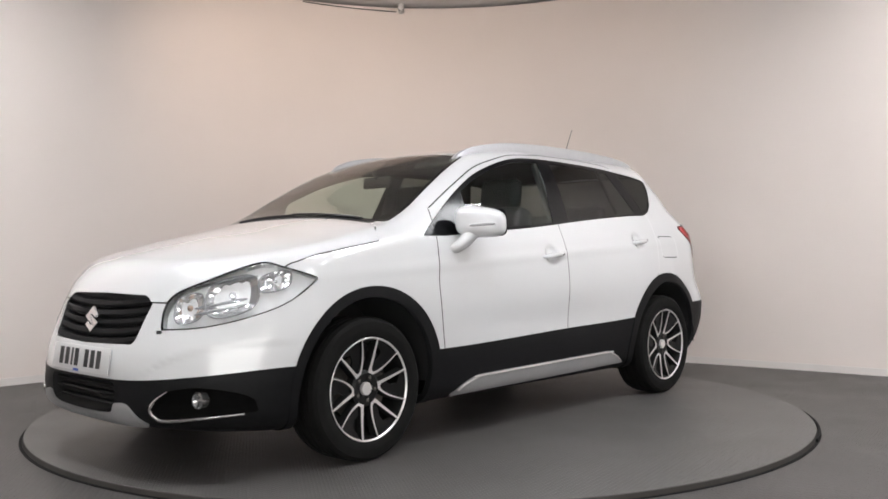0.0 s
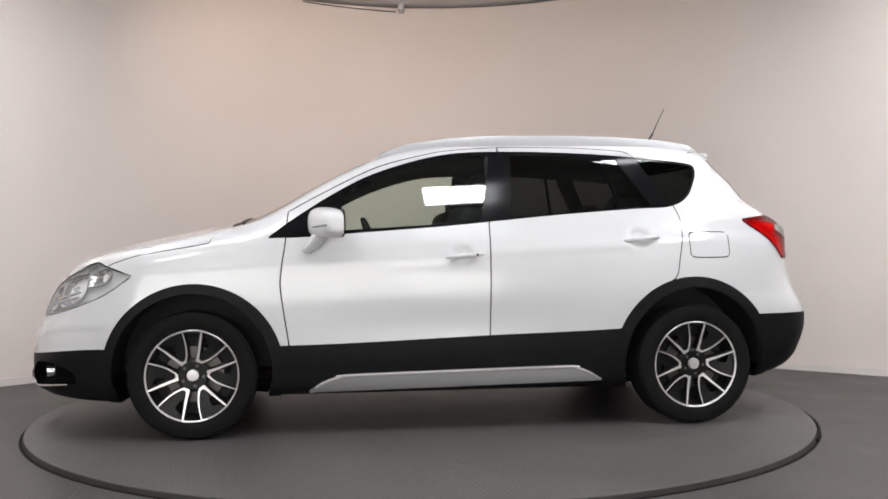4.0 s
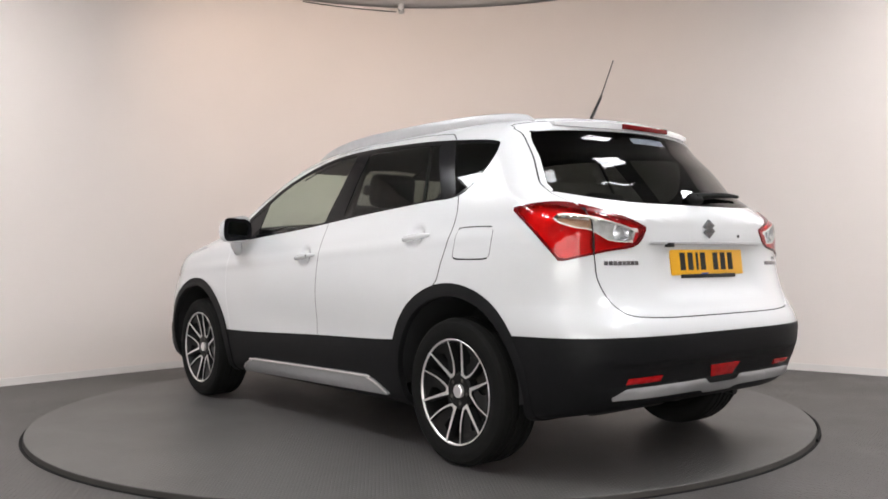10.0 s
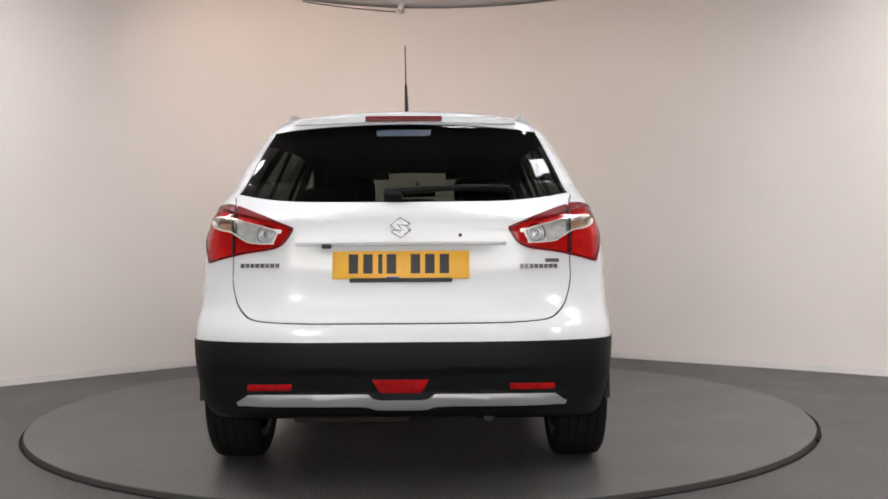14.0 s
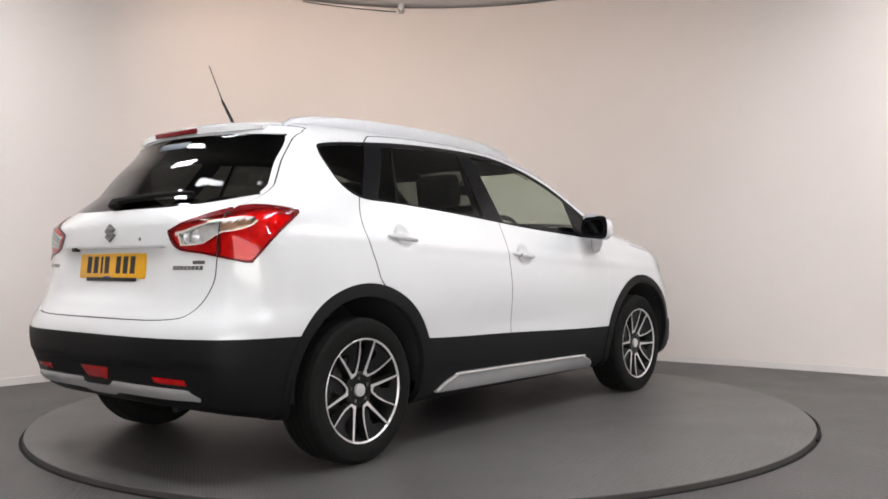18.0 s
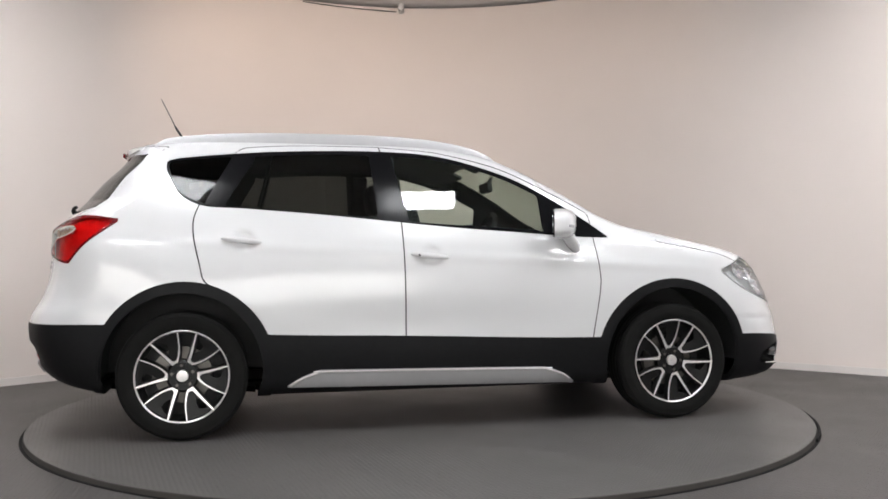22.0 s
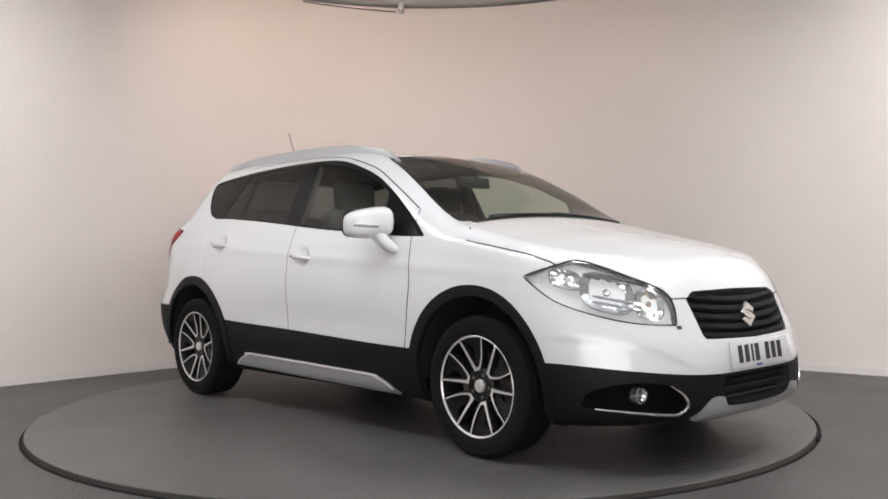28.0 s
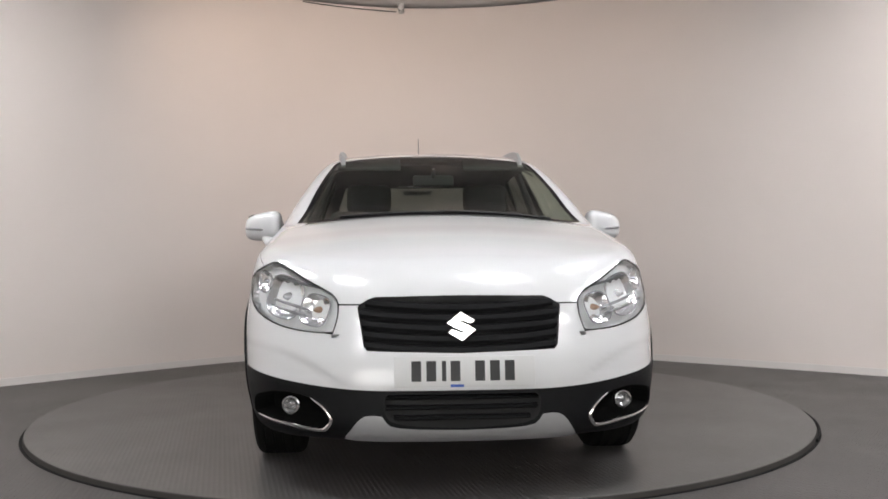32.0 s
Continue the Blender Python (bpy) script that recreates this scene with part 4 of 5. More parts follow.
def plate(name, centre_pose, mat, label, fixing):
    p = new(name)
    p.parent = car
    tagged(p, label)
    bm = bmesh.new()
    box(bm, centre_pose, 0.520, 0.111, 0.006, 0.0025)
    part("board", bm, mat, p)
    xs = [-0.180, -0.125, -0.078, -0.036, 0.055, 0.110, 0.165]
    for k, cx in enumerate(xs):
        bm = bmesh.new()
        box(bm, centre_pose @ pose(cx, 0.002, 0.0034), 0.016 if k == 2 else 0.036, 0.074, 0.001)
        part("bar", bm, INK, p)
    bm = bmesh.new()
    box(bm, centre_pose @ pose(-0.03, -0.052, 0.003), 0.05, 0.010, 0.002)
    part("strip", bm, material("blue_mark", (0.02, 0.08, 0.4), 0.4), p, "small blue maker strip")
    if fixing:
        bm = bmesh.new()
        box(bm, centre_pose @ pose(0, -0.060, 0.0), 0.39, 0.016, 0.012, 0.003)
        part("holder", bm, INK, p, "black plate holder")
    return p


q, n = on_nose(0.0, 0.474)
plate("front_number_plate", Matrix.Translation((q.x + 0.006, 0.008, 0.474)) @ pose(0, 0, 0, 82, 0, 90), PLATEWHITE, "white front number plate with black characters", False)
q, n = on_tail(0.0, 0.868)
plate("rear_number_plate", Matrix.Translation((q.x - 0.004, 0.0, 0.868)) @ pose(0, 0, 0, 84, 0, -90), YELLOW, "yellow rear number plate with black characters", True)
for y0, y1, z0, h in ((0.62, 0.46, 0.866, 0.016), (-0.45, -0.60, 0.858, 0.016), (-0.55, -0.605, 0.880, 0.014)):
    for k in range(8):
        bm = bmesh.new()
        yy = y0 + (y1 - y0) * (k + 0.5) / 8
        q, n = on_tail(yy, z0)
        box(bm, Matrix.Translation(q + n * 0.001) @ n.to_track_quat("Z", "Y").to_matrix().to_4x4(), abs(y1 - y0) / 8 * 0.8, h, 0.004)
        part("badge", bm, BADGE, car, "small silver badge bar", smooth=False)

# hatch handle strip, camera, lock, brake lamp
bm = bmesh.new()
rows = []
for yy in np.linspace(-0.40, 0.40, 17):
    q, n = on_tail(yy, 0.948)
    rows.append([bm.verts.new((q.x + a, yy, 0.948 + b)) for a, b in ((0.01, 0.006), (-0.010, 0.004), (-0.012, -0.006), (0.01, -0.010))])
for a, b in zip(rows, rows[1:]):
    for k in range(4):
        bm.faces.new((a[k], b[k], b[(k + 1) % 4], a[(k + 1) % 4]))
bmesh.ops.recalc_face_normals(bm, faces=bm.faces)
part("hatch_strip", bm, SILVER, car, "pale grey handle strip above the plate")
bm = bmesh.new()
q, n = on_tail(0.28, 0.94)
box(bm, pose(q.x - 0.008, 0.28, 0.938), 0.03, 0.035, 0.018, 0.004)
part("reversing_camera", bm, INK, car, "small black reversing camera")
bm = bmesh.new()
q, n = on_tail(-0.226, 0.978)
lathe(bm, [(0.007, -0.002), (0.007, 0.003), (0.001, 0.004)], Matrix.Translation(q) @ n.to_track_quat("Z", "Y").to_matrix().to_4x4(), n=16)
part("lock", bm, INK, car)
bm = bmesh.new()
rows = []
for u in np.linspace(-1, 1, 21):
    yy = 0.475 * u
    q, n = on_tail(yy, 1.474)
    t = 1 - 0.5 * u ** 6
    rows.append([bm.verts.new((q.x + a, yy, 1.474 + b * t)) for a, b in ((0.10, 0.030), (-0.005, 0.022), (-0.022, 0.012), (-0.022, -0.014), (0.02, -0.018))])
for a, b in zip(rows, rows[1:]):
    for k in range(5):
        bm.faces.new((a[k], b[k], b[(k + 1) % 5], a[(k + 1) % 5]))
bm.faces.new(rows[0][::-1])
bm.faces.new(rows[-1])
bmesh.ops.recalc_face_normals(bm, faces=bm.faces)
part("roof_spoiler", bm, WHITE, car, "white roof spoiler above the rear window")
q, n = on_tail(0, 1.474)
bm = bmesh.new()
box(bm, pose(q.x - 0.023, 0, 1.473), 0.012, 0.32, 0.024, 0.005, 3)
part("brake_light", bm, REDDARK, car, "dark red high-level brake light")

# ---- handles, mirrors, rails, aerial, wipers ----
for s in (1, -1):
    for k, (hx, hz, door) in enumerate(((-0.062, 0.902, doors_f), (-1.012, 0.985, doors_r))):
        d = door[0 if s > 0 else 1]
        q, n = on_side(hx + 0.10, hz, 1)
        ps = []
        for u in np.linspace(-1, 1, 11):
            a, b = on_side(hx + u * 0.098, hz - 0.012 * u)
            mid, nm = on_side(hx + 0.10, hz)
            ps.append((hx + u * 0.098, mid.y + 0.018 * (1 - u ** 6) - 0.004, hz - 0.010 * u))
        bm = bmesh.new()
        tube(bm, ps, [0.006 + 0.009 * (1 - abs(u) ** 3) for u in np.linspace(-1, 1, 11)], 10)
        part("handle", bm if s > 0 else mirrored(bm), WHITE, d, "white door handle")
        if k == 0:
            bm = bmesh.new()
            lathe(bm, [(0.006, 0), (0.006, 0.003), (0.001, 0.003)], Matrix.Translation((hx - 0.06, mid.y + 0.027, hz + 0.004)) @ pose(0, 0, 0, -90), n=12)
            part("handle_button", bm if s > 0 else mirrored(bm), INK, d)
    def strip_x(u):
        r = max(0.0, 1 - abs(u) ** (2 / 0.58) - 0.25 ** (2 / 0.62)) ** 0.35
        return 0.625 + 0.085 * r * (1 - 0.25 * u) - 0.03 * u

    mir = new("door_mirror")
    mir.parent = car
    tagged(mir, "white door mirror with a clear indicator strip")
    bm = bmesh.new()
    bmesh.ops.create_uvsphere(bm, u_segments=32, v_segments=20, radius=1.0)
    for v in bm.verts:
        x0, y0, z0 = v.co
        sq = lambda a, p: math.copysign(abs(a) ** p, a)
        x1, y1, z1 = sq(x0, 0.7), sq(y0, 0.58), sq(z0, 0.62)
        x1 = max(x1, -0.45) if x1 < 0 else x1 * (1 - 0.25 * y1)
        v.co = (0.625 + 0.085 * x1 - 0.03 * y1, 0.925 + 0.102 * y1, 1.065 + 0.076 * z1 * (1 - 0.14 * y1) - 0.010 * y1)
    part("housing", bm if s > 0 else mirrored(bm), WHITE, mir)
    bm = bmesh.new()
    slab(bm, rounded([(-0.098, -0.054), (-0.094, 0.060), (0.0, 0.067), (0.093, 0.053), (0.100, -0.040), (0.0, -0.062)], 4), pose(0.588, 0.925, 1.062, 0, 0, 17) @ pose(0, 0, 0, 90, 0, -90), 0.006)
    part("bezel", bm if s > 0 else mirrored(bm), PIANO, mir)
    bm = bmesh.new()
    slab(bm, rounded([(-0.075, -0.036), (-0.07, 0.042), (0.0, 0.047), (0.07, 0.034), (0.077, -0.024), (0.0, -0.043)], 4), pose(0.5815, 0.923, 1.062, 0, 0, 17) @ pose(0, 0, 0, 90, 0, -90), 0.002)
    part("glass", bm if s > 0 else mirrored(bm), MIRROR, mir, "mirror glass")
    bm = bmesh.new()
    tube(bm, [(strip_x((yy - 0.925) / 0.102), yy, 1.046 + 0.001 * k) for k, yy in enumerate(np.linspace(0.92, 1.018, 9))], [0.003, 0.006, 0.0065, 0.0065, 0.0065, 0.007, 0.007, 0.007, 0.005], 8)
    part("indicator_strip", bm if s > 0 else mirrored(bm), BULB, mir, "clear indicator strip")
    bm = bmesh.new()
    tube(bm, [(0.755, 0.825, 0.928), (0.735, 0.850, 0.940), (0.705, 0.875, 0.968), (0.672, 0.898, 1.012)], [0.016, 0.028, 0.033, 0.036], 14)
    part("foot", bm if s > 0 else mirrored(bm), WHITE, mir)
    # rails
    bm = bmesh.new()
    xs = np.linspace(0.39, -1.46, 38)
    rows = []
    for i, xx in enumerate(xs):
        u = i / (len(xs) - 1)
        rise = 0.051 * min(1, (math.sin(math.pi * min(max(u, 0.0), 1.0))) ** 0.36)
        yy = 0.535 - 0.03 * u - 0.03 * max(0, 0.15 - u) / 0.15 + 0.0
        q, n = on_roof(xx, yy)
        rows.append([bm.verts.new((xx, yy + a * 0.011, q.z - 0.012 + (rise + 0.012) * b)) for a, b in ((-1, 0), (-1.1, 0.75), (-0.5, 1.0), (0.6, 1.0), (1.3, 0.7), (1.4, 0))])
    for a, b in zip(rows, rows[1:]):
        for k in range(6):
            bm.faces.new((a[k], b[k], b[(k + 1) % 6], a[(k + 1) % 6]))
    bm.faces.new(rows[0])
    bm.faces.new(rows[-1][::-1])
    bmesh.ops.recalc_face_normals(bm, faces=bm.faces)
    part("roof_rail", bm if s > 0 else mirrored(bm), SILVER, car, "satin silver roof rail")
aerial = new("aerial")
aerial.parent = car
tagged(aerial, "thin black rod aerial on a rubber foot")
q, n = on_roof(-1.33, 0)
bm = bmesh.new()
lathe(bm, [(0.032, -0.004), (0.028, 0.008), (0.014, 0.018), (0.001, 0.022)], Matrix.Translation(q), n=20)
part("foot", bm, INK, aerial)
bm = bmesh.new()
tube(bm, [(q.x, 0, q.z + 0.012), (-1.40, 0, 1.66), (-1.405, 0, 1.672), (-1.478, 0, 1.822)], [0.0085, 0.006, 0.0028, 0.0022], 8)
part("rod", bm, INK, aerial)
wiper = new("rear_wiper")
wiper.parent = car
tagged(wiper, "black rear wiper lying along the glass")
bm = bmesh.new()
ps = []
for yy in np.linspace(0.03, -0.42, 10):
    q, n = on_tail(yy, 1.135 + 0.02 * math.sin((0.03 - yy) * 4))
    ps.append(q + n * 0.018)
tube(bm, ps, [0.018, 0.017, 0.015, 0.014, 0.012, 0.012, 0.011, 0.010, 0.009, 0.008], 8)
part("arm", bm, RUBBER, wiper)
bm = bmesh.new()
q, n = on_tail(0.03, 1.130)
box(bm, Matrix.Translation(q + n * 0.012) @ n.to_track_quat("Z", "Y").to_matrix().to_4x4(), 0.075, 0.05, 0.04, 0.014, 3)
part("pivot_cap", bm, RUBBER, wiper)
for y0, y1 in ((0.55, -0.02), (0.0, -0.50)):
    wp = new("front_wiper")
    wp.parent = car
    tagged(wp, "black windscreen wiper at rest")
    bm = bmesh.new()
    ps = []
    for u in np.linspace(0, 1, 9):
        q, n = on_roof(1.075 - 0.02 * u, y0 + (y1 - y0) * u)
        ps.append(q + n * 0.005)
    tube(bm, ps, 0.006, 6)
    part("blade", bm, INK, wp)

# ---- inside the car ----
def seat(x, y, width, name="front_seat"):
    st = new(name)
    st.parent = car
    tagged(st, "dark cloth car seat")
    bm = bmesh.new()
    box(bm, pose(x + 0.02, y, 0.54), 0.50, width, 0.16, 0.05, 3)
    part("cushion", bm, CLOTH, st)
    bm = bmesh.new()
    box(bm, pose(x - 0.28, y, 0.86, 0, -14, 0), 0.15, width + 0.02, 0.66, 0.06, 3)
    part("backrest", bm, CLOTH, st)
    bm = bmesh.new()
    box(bm, pose(x - 0.40, y, 1.265, 0, -8, 0), 0.10, 0.28, 0.19, 0.045, 3)
    part("headrest", bm, CLOTH, st)
    for k in (-0.06, 0.06):
        bm = bmesh.new()
        tube(bm, [(x - 0.365, y + k, 1.09), (x - 0.385, y + k, 1.19)], 0.006, 6)
        part("headrest_post", bm, STEEL, st)
    return st


seat(0.20, 0.37, 0.48)
seat(0.20, -0.37, 0.48)
bench = new("rear_seat")
bench.parent = car
tagged(bench, "dark cloth rear bench with three low headrests")
bm = bmesh.new()
box(bm, pose(-0.66, 0, 0.56), 0.50, 1.20, 0.16, 0.05, 3)
part("cushion", bm, CLOTH, bench)
bm = bmesh.new()
box(bm, pose(-0.99, 0, 0.82, 0, -16, 0), 0.14, 1.20, 0.52, 0.05, 3)
part("backrest", bm, CLOTH, bench)
for yy in (-0.38, 0.0, 0.38):
    bm = bmesh.new()
    box(bm, pose(-1.08, yy, 1.12, 0, -10, 0), 0.09, 0.27, 0.22 if yy else 0.11, 0.035, 3)
    part("headrest", bm, CLOTH, bench)
bm = bmesh.new()
slab(bm, rounded([(0.40, 0.62), (0.34, 0.90), (0.42, 0.985), (0.62, 1.005), (0.95, 1.015), (0.95, 1.015), (0.95, 0.55), (0.95, 0.55)], 5), pose(0, 0.68, 0, 90, 0, 0), 1.36, 0.0)
bmesh.ops.recalc_face_normals(bm, faces=bm.faces)
part("dashboard", bm, PLASTIC, car, "dark soft-touch dashboard")
bm = bmesh.new()
box(bm, pose(0.47, -0.37, 0.99, 0, 0, 0), 0.16, 0.34, 0.07, 0.03, 3)
part("instrument_cowl", bm, PLASTIC, car)
wheel_in = new("steering_wheel")
wheel_in.parent = car
tagged(wheel_in, "dark three-spoke steering wheel on the driver's side")
m = pose(0.33, -0.37, 0.975, 0, -66, 0)
bm = bmesh.new()
tube(bm, [m @ Vector((0.18 * math.cos(a), 0.18 * math.sin(a), 0)) for a in np.linspace(0, 2 * math.pi, 33)], 0.016, 8)
part("rim", bm, PLASTIC, wheel_in)
bm = bmesh.new()
box(bm, m @ pose(0, 0, -0.02), 0.13, 0.15, 0.05, 0.02)
part("hub", bm, PLASTIC, wheel_in)
for a in (0, 130, 230):
    bm = bmesh.new()
    box(bm, m @ pose(0, 0, 0, 0, 0, a + 180) @ pose(0.11, 0, -0.01), 0.14, 0.035, 0.02, 0.006)
    part("spoke", bm, PLASTIC, wheel_in)
im = new("interior_mirror")
im.parent = car
tagged(im, "dark interior rear-view mirror below the roof edge")
bm = bmesh.new()
box(bm, pose(0.46, 0, 1.325, 0, -10, 0), 0.03, 0.23, 0.065, 0.012, 3)
part("housing", bm, PLASTIC, im)
bm = bmesh.new()
tube(bm, [(0.47, 0, 1.345), (0.50, 0, 1.39)], 0.010, 8)
part("stalk", bm, PLASTIC, im)
for yy in (0.36, -0.36):
    bm = bmesh.new()
    box(bm, pose(0.28, yy, 1.435, 0, 25, 0), 0.16, 0.36, 0.02, 0.008)
    part("sun_visor", bm, LINER, car, "pale fabric sun visor")
bm = bmesh.new()
box(bm, pose(-1.42, 0, 1.02), 0.62, 1.16, 0.03, 0.01)
part("parcel_shelf", bm, PLASTIC, car, "dark parcel shelf")
for s in (1, -1):
    bm = bmesh.new()
    box(bm, pose(-0.26, s * 0.675, 1.22, s * 21, 0, 0), 0.10, 0.03, 0.46, 0.012)
    part("pillar_trim", bm, PLASTIC, car)
    bm = bmesh.new()
    tube(bm, [(-0.93, s * 0.715, 1.16), (-0.86, s * 0.61, 1.43)], 0.010, 6)
    part("window_divider", bm, PIANO, car)

# ---- wheel housings and wheels ----
for wx in (1.30, -1.30):
    for s in (1, -1):
        bm = bmesh.new()
        n = 28
        rows = []
        for i in range(n + 1):
            a = math.radians(-4 + 188 * i / n)
            r = 0.395
            rows.append([bm.verts.new((wx + r * math.cos(a), s * yy, 0.338 + r * math.sin(a))) for yy in (0.845, 0.50)] + [bm.verts.new((wx, s * 0.50, 0.338))])
        for a, b in zip(rows, rows[1:]):
            bm.faces.new((a[0], a[1], b[1], b[0]))
            bm.faces.new((a[1], a[2], b[2], b[1]))
        part("wheel_housing", bm, DARK, car, "black wheel housing liner")


APEX = np.array([0.062, 0.0])
# the straight and the curved arm of a forked spoke: tip angle, bow, half widths at foot and tip
ARMS = ((radians(6), -0.0015, 0.0078, 0.0040), (radians(-30), -0.0155, 0.0052, 0.0022))


def arm_line(arm, n=11):
    """Centre line and half widths of one arm, from the fork out to the rim."""
    tip, bow, w0, w1 = arm
    end = 0.2225 * np.array([math.cos(tip), math.sin(tip)])
    along = end - APEX
    across = np.array([-along[1], along[0]]) / np.linalg.norm(along)
    rows = []
    for u in np.linspace(0, 1, n):
        rows.append((APEX + along * u + across * bow * math.sin(math.pi * u ** 0.8), w1 + (w0 - w1) * (1 - u) ** 1.3))
    return rows


def spoke_height(q):
    return 0.074 + 0.030 * (np.hypot(*q) - 0.07) / 0.15


def fork(bm, m, grow, drop, depth, flare):
    """Both arms of a spoke as one forked bar, grown sideways, lowered, and flared towards its back."""
    lines = [arm_line(a) for a in ARMS]
    for line in lines:
        c = np.array([q for q, _ in line])
        d = np.gradient(c, axis=0)
        nrm = np.stack([-d[:, 1], d[:, 0]], 1) / np.linalg.norm(d, axis=1)[:, None]
        rows = []
        for q, n, (_, w) in zip(c, nrm, line):
            h = spoke_height(q) - drop
            w += grow
            rows.append([bm.verts.new(m @ Vector((*(q + n * e), h + k))) for e, k in ((w, 0), (-w, 0), (-w - flare, -depth), (w + flare, -depth))])
        for a, b in zip(rows, rows[1:]):
            for k in range(4):
                bm.faces.new((a[k], b[k], b[(k + 1) % 4], a[(k + 1) % 4]))
        bm.faces.new(rows[0][::-1])
        bm.faces.new(rows[-1])
    # the web that joins the arms at the fork
    (p, wp), (q, wq) = lines[0][2], lines[1][2]
    ring = [APEX + np.array([-0.010, 0.004]), APEX + np.array([-0.010, -0.004]), lines[1][1][0], q, (p + q) / 2 * 0.93, p, lines[0][1][0]]
    top = [bm.verts.new(m @ Vector((*r, spoke_height(r) - drop + 0.0003))) for r in ring]
    low = [bm.verts.new(m @ Vector((*r, spoke_height(r) - drop - depth))) for r in ring]
    bm.faces.new(top[::-1])
    bm.faces.new(low)
    for i in range(len(ring)):
        bm.faces.new((top[i], top[(i + 1) % len(ring)], low[(i + 1) % len(ring)], low[i]))
    bmesh.ops.recalc_face_normals(bm, faces=bm.faces)


def pocket(bm, m):
    """The dark recessed panel inside a fork, with a slot left open beside the straight arm."""
    one, two = arm_line(ARMS[0]), arm_line(ARMS[1])
    rows = []
    for i in range(2, 11):
        (p, _), (q, _) = one[i], two[i]
        u = 0.10 + 0.34 * min(1, max(0, (i - 3) / 3)) if i < 9 else 0.10
        r = p + (q - p) * u
        t = [(r, 0.016), (q, 0.012), (q, 0.022), (r, 0.026)]
        rows.append([bm.verts.new(m @ Vector((*v, spoke_height(v) - k))) for v, k in t])
    for a, b in zip(rows, rows[1:]):
        for k in range(4):
            bm.faces.new((a[k], b[k], b[(k + 1) % 4], a[(k + 1) % 4]))
    bm.faces.new(rows[0][::-1])
    bm.faces.new(rows[-1])
    bmesh.ops.recalc_face_normals(bm, faces=bm.faces)


def wheel(x, s):
    w = new("wheel")
    w.parent = car
    tagged(w, "black tyre on a two-tone alloy wheel with split spokes")
    bm = bmesh.new()
    prof = [(0.226, -0.098), (0.238, -0.107), (0.270, -0.110), (0.296, -0.104), (0.311, -0.092)]
    for g in (-0.060, -0.022, 0.022, 0.060):
        prof += [(0.3175, g - 0.006), (0.310, g - 0.004), (0.310, g + 0.004), (0.3175, g + 0.006)]
    prof += [(0.311, 0.092), (0.296, 0.104), (0.292, 0.1035), (0.270, 0.110), (0.262, 0.1085), (0.238, 0.107), (0.226, 0.098)]
    lathe(bm, prof, n=72)
    part("tyre", bm, RUBBER, w)
    bm = bmesh.new()
    lathe(bm, [(0.226, 0.099), (0.228, 0.103), (0.226, 0.1045), (0.2225, 0.103), (0.219, 0.098)], n=72)
    part("rim_lip", bm, ALLOY, w, "machined bright rim edge")
    bm = bmesh.new()
    lathe(bm, [(0.219, 0.098), (0.212, 0.085), (0.205, 0.04), (0.20, -0.09), (0.226, -0.099)], n=60)
    part("barrel", bm, RIMDARK, w, "dark grey rim barrel")
    bm = bmesh.new()
    lathe(bm, [(0.140, 0.004), (0.140, 0.012), (0.075, 0.012), (0.07, 0.03), (0.001, 0.03)], n=40)
    part("brake_disc", bm, STEEL, w, "steel brake disc")
    bm = bmesh.new()
    lathe(bm, [(0.205, -0.02), (0.145, -0.02), (0.141, 0.002)], n=40)
    part("back_plate", bm, DARK, w)
    bm = bmesh.new()
    slab(bm, [(r * math.cos(a), r * math.sin(a)) for r, a in [(0.148, x) for x in np.linspace(2.2, 3.3, 8)] + [(0.092, x) for x in np.linspace(3.3, 2.2, 8)]], pose(0, 0, 0.0), 0.035, 0.004)
    part("brake_caliper", bm, STEEL, w, "grey cast brake caliper")
    bm = bmesh.new()
    lathe(bm, [(0.082, 0.03), (0.080, 0.068), (0.068, 0.076), (0.036, 0.074), (0.034, 0.066), (0.001, 0.066)], n=40)
    part("hub", bm, RIMDARK, w)
    bm = bmesh.new()
    lathe(bm, [(0.029, 0.066), (0.029, 0.080), (0.026, 0.083), (0.001, 0.084)], n=28)
    part("centre_cap", bm, ALLOY, w, "silver centre cap")
    for k in range(5):
        a = 2 * math.pi * k / 5 + 0.3
        bm = bmesh.new()
        lathe(bm, [(0.017, 0.06), (0.017, 0.0765), (0.014, 0.0765), (0.0135, 0.068)], Matrix.Translation((0.053 * math.cos(a), 0.053 * math.sin(a), 0)), n=16)
        part("bolt_hole", bm, RIMDARK, w)
        bm = bmesh.new()
        lathe(bm, [(0.0105, 0.06), (0.0105, 0.074), (0.007, 0.077), (0.001, 0.077)], Matrix.Translation((0.053 * math.cos(a), 0.053 * math.sin(a), 0)), n=6)
        part("bolt", bm, STEEL, w, "dark steel wheel bolt")
    for k in range(6):
        m = pose(0, 0, 0, 0, 0, 60 * k)
        bm = bmesh.new()
        fork(bm, m, 0.0, 0.0, 0.003, 0.0)
        part("spoke_face", bm, ALLOY, w, "machined bright spoke face", smooth=False)
        bm = bmesh.new()
        fork(bm, m, 0.0022, 0.0034, 0.034, 0.006)
        part("spoke", bm, RIMDARK, w, "dark painted spoke")
        bm = bmesh.new()
        pocket(bm, m)
        part("spoke_panel", bm, RIMDARK, w, "dark recessed panel inside the forked spoke")
    return w


first = wheel(1.30, 1)
first.matrix_basis = pose(1.30, 0.748, 0.318, -90, 0, 0) @ pose(0, 0, 0, 0, 0, 12)
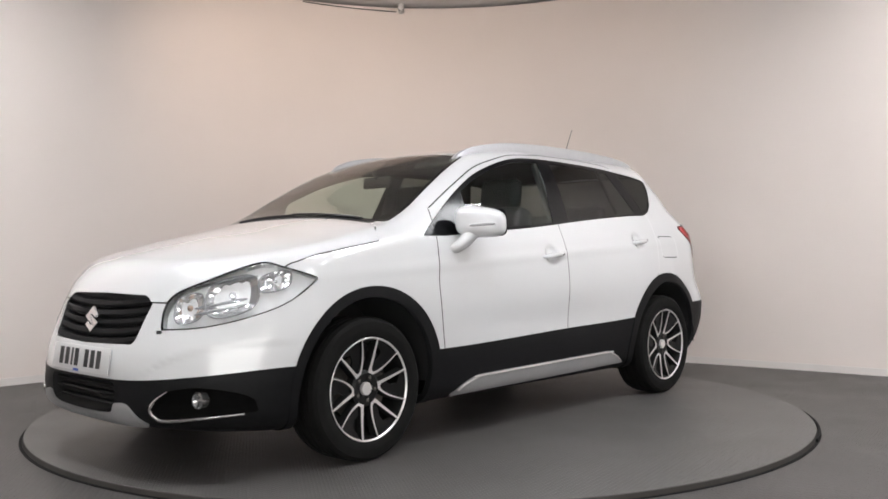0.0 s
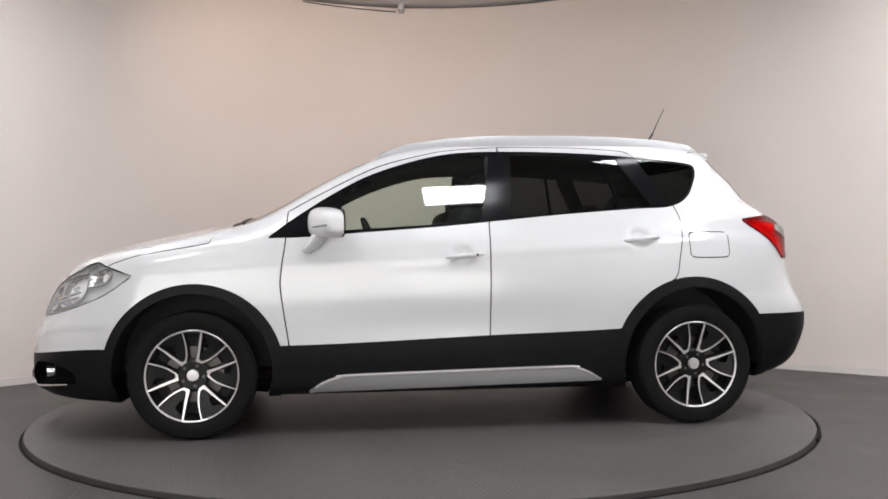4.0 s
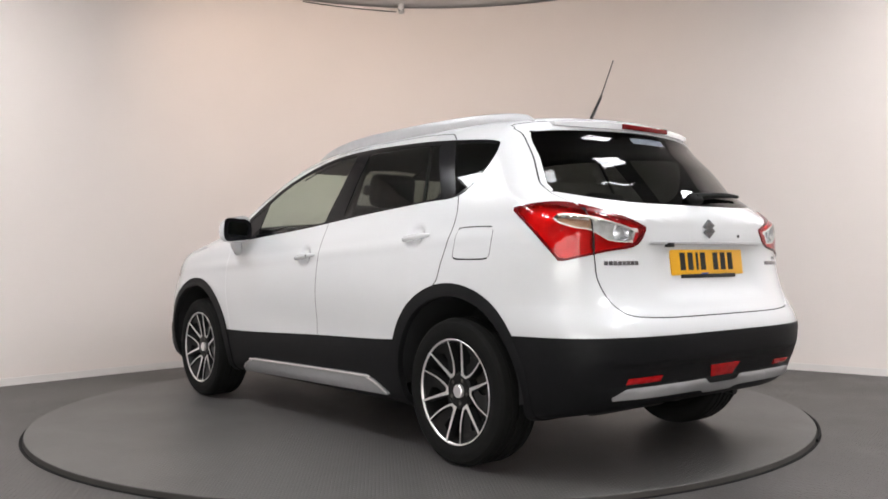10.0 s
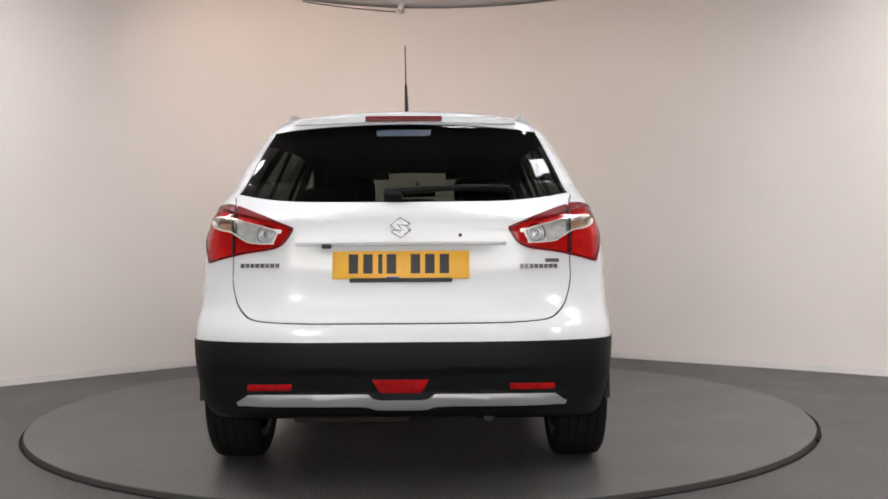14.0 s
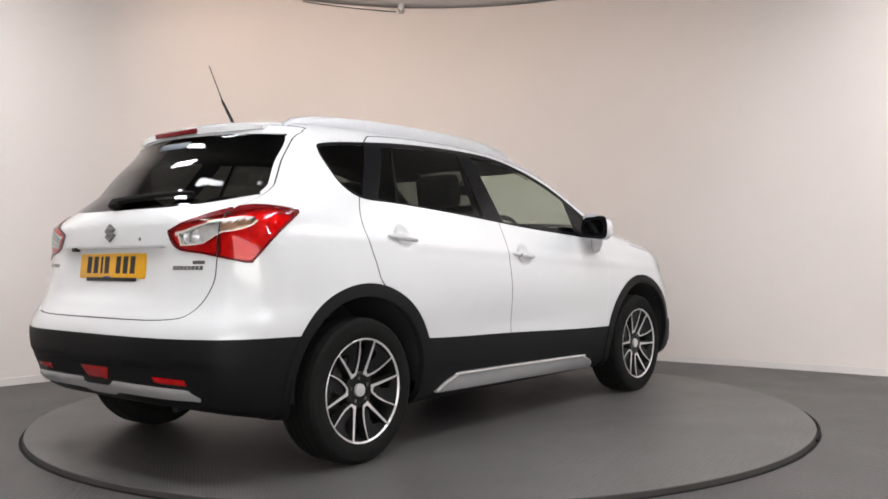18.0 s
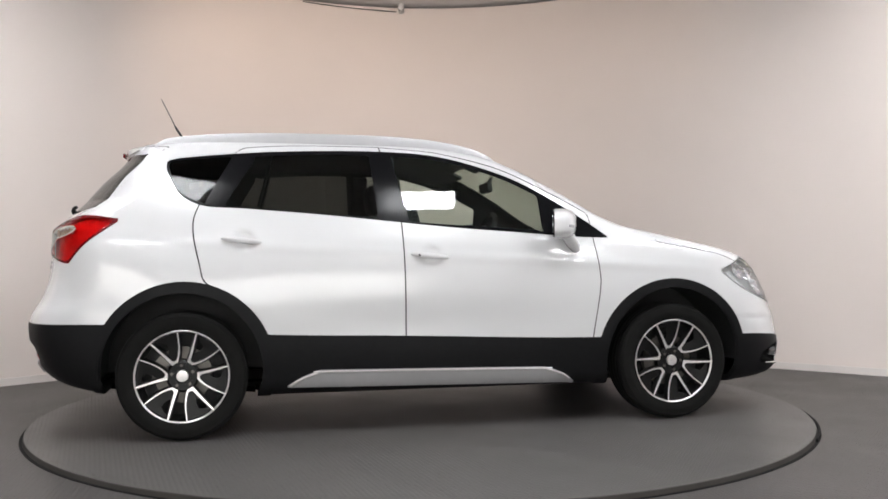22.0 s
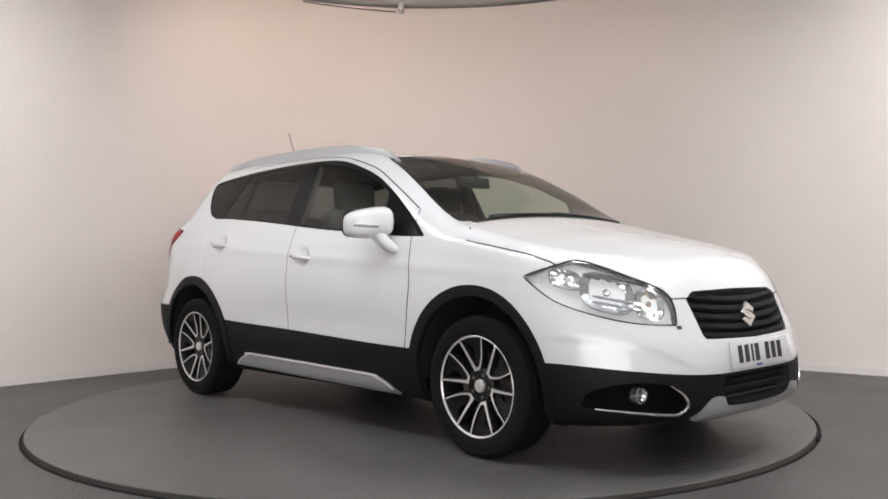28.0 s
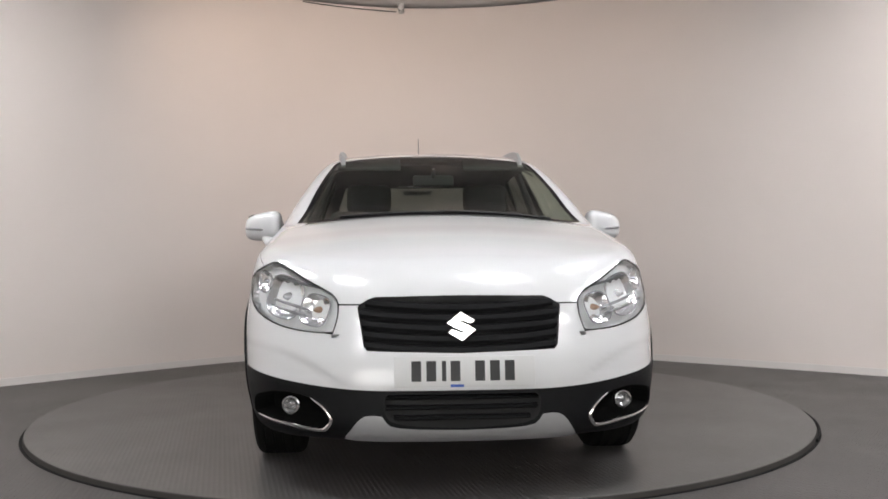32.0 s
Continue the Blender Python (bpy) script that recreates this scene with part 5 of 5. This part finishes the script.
for wx, s, spin in ((1.30, -1, 51), (-1.30, 1, 10.5), (-1.30, -1, 6)):
    c = copy_thing(first, pose(wx, s * 0.748, 0.318, -90 if s > 0 else 90, 0, 0) @ pose(0, 0, 0, 0, 0, spin))
    c.parent = car

# ---- turntable and movement ----
table = tagged(new("turntable"), "round grey turntable with a dark rubber rim set in the floor", "turntable")
bm = bmesh.new()
lathe(bm, [(0.0, 0.0), (1.0, 0.0), (2.204, 0.0), (2.2065, -0.003)], n=160)
part("deck", bm, DISC, table, smooth=True)
bm = bmesh.new()
lathe(bm, [(2.2045, -0.0035), (2.207, -0.0035), (2.212, FLOOR_Z)], n=160)
part("rim", bm, EDGE, table, "black rubber rim", smooth=True)

# a flat black ring stands in for the dark gap between rim and floor
bm = bmesh.new()
lathe(bm, [(2.2125, FLOOR_Z + 0.001), (2.2135, FLOOR_Z + 0.0035), (2.226, FLOOR_Z + 0.003), (2.228, FLOOR_Z + 0.0005)], n=160)
tagged(part("trim", bm, RUBBER, None), "black ring standing for the dark gap in the floor round the turntable", kind="structure")
edging = tagged(new("rubber_edging"), "short worn black rubber edging strip on the floor by the turntable", "edging strip")
bm = bmesh.new()
rows = []
for u in np.linspace(0, 1, 15):
    a = radians(-7 - 23 * u)
    w = 0.002 + 0.013 * math.sin(math.pi * min(1, u * 0.62 + 0.04))
    rows.append([bm.verts.new((r * math.cos(a), r * math.sin(a), h)) for r, h in ((2.214, FLOOR_Z + 0.0005), (2.214, -0.006), (2.214 + w * 0.8, -0.007), (2.214 + w, FLOOR_Z + 0.0005))])
for a, b in zip(rows, rows[1:]):
    for k in range(4):
        bm.faces.new((a[k], b[k], b[(k + 1) % 4], a[(k + 1) % 4]))
bm.faces.new(rows[0][::-1])
bm.faces.new(rows[-1])
bmesh.ops.recalc_face_normals(bm, faces=bm.faces)
part("strip", bm, RUBBER, edging)

# one lamp for each panel; the last six are unseen, added for brightness
for px, py, turn in PANELS:
    lamp = tagged(new("ceiling_light"), "oblong white ceiling light panel out of view, switched on", "ceiling light", "ceiling light panels")
    lamp.matrix_basis = pose(px, py, CEILING_Z + 0.02, 0, 0, turn)
    bm = bmesh.new()
    sx, sy = 0.60, 0.32
    box(bm, pose(0, 0, -0.005), sx, sy, 0.01)
    part("diffuser", bm, DIFFUSER, lamp, smooth=False)
    bm = bmesh.new()
    for k in (-1, 1):
        box(bm, pose((sx / 2 + 0.01) * k, 0, -0.005), 0.02, sy + 0.04, 0.03, 0.003)
        box(bm, pose(0, (sy / 2 + 0.01) * k, -0.005), sx, 0.02, 0.03, 0.003)
    part("frame", bm, PLATEWHITE, lamp)
# warm ceiling spotlights, unseen and added to brighten the curved wall: place, what they light, watts
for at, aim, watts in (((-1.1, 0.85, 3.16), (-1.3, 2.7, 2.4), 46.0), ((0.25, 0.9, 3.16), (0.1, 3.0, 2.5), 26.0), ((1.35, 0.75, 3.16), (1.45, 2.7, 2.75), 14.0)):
    spot = tagged(new("added_spotlight"), "small warm white ceiling spotlight, unseen, added to brighten the wall", "spotlight", "ceiling spotlights")
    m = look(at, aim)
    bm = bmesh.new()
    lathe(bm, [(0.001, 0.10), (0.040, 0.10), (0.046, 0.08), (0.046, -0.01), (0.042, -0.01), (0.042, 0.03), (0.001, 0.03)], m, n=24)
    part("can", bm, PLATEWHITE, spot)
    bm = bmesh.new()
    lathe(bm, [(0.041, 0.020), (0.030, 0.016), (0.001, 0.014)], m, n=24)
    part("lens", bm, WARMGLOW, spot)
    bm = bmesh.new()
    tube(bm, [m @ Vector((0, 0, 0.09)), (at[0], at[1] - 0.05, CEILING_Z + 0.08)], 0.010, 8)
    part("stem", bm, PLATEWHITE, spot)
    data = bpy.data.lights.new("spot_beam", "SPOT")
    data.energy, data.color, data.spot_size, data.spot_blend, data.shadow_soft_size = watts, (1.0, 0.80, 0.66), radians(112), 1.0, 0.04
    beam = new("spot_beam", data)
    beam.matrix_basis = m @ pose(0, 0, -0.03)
watch = tagged(new("security_camera"), "small white security camera below the ceiling edge", "security camera")
watch.matrix_basis = pose(-0.195, 3.06, 3.275)
bm = bmesh.new()
lathe(bm, [(0.030, 0.10), (0.030, 0.03), (0.022, 0.02), (0.001, 0.02)], n=20)
part("bracket", bm, PLATEWHITE, watch)
bm = bmesh.new()
lathe(bm, [(0.001, 0.05), (0.026, 0.045), (0.030, 0.03), (0.030, -0.035), (0.027, -0.04), (0.001, -0.038)], pose(0, 0, 0, 80), n=20)
part("body", bm, PLATEWHITE, watch)
for k in (-0.012, 0.014):
    bm = bmesh.new()
    lathe(bm, [(0.009, 0.0), (0.009, 0.012), (0.001, 0.013)], pose(k, -0.035, -0.012, 90), n=12)
    part("lens", bm, INK, watch)


cable = tagged(new("cable"), "thin grey cable run along the wall top to the camera", "cable")
bm = bmesh.new()
run_in = plan[(plan[:, 0] > -1.15) & (plan[:, 0] < -0.20)]
tube(bm, [(q[0], q[1] - 0.008, CEILING_Z - 0.012 - 0.03 * (q[0] + 1.15)) for q in run_in], 0.005, 6)
part("lead", bm, TRIM, cable)


def motions():
    rows = [(k, 225.66 - 9.778 * k) for k in range(33)]
    walk(car, [(t, pose(0, 0, 0, 0, 0, a) @ pose(-0.0525, 0.0405, 0)) for t, a in rows])
    walk(table, [(t, pose(0, 0, 0, 0, 0, a)) for t, a in rows])


motions()
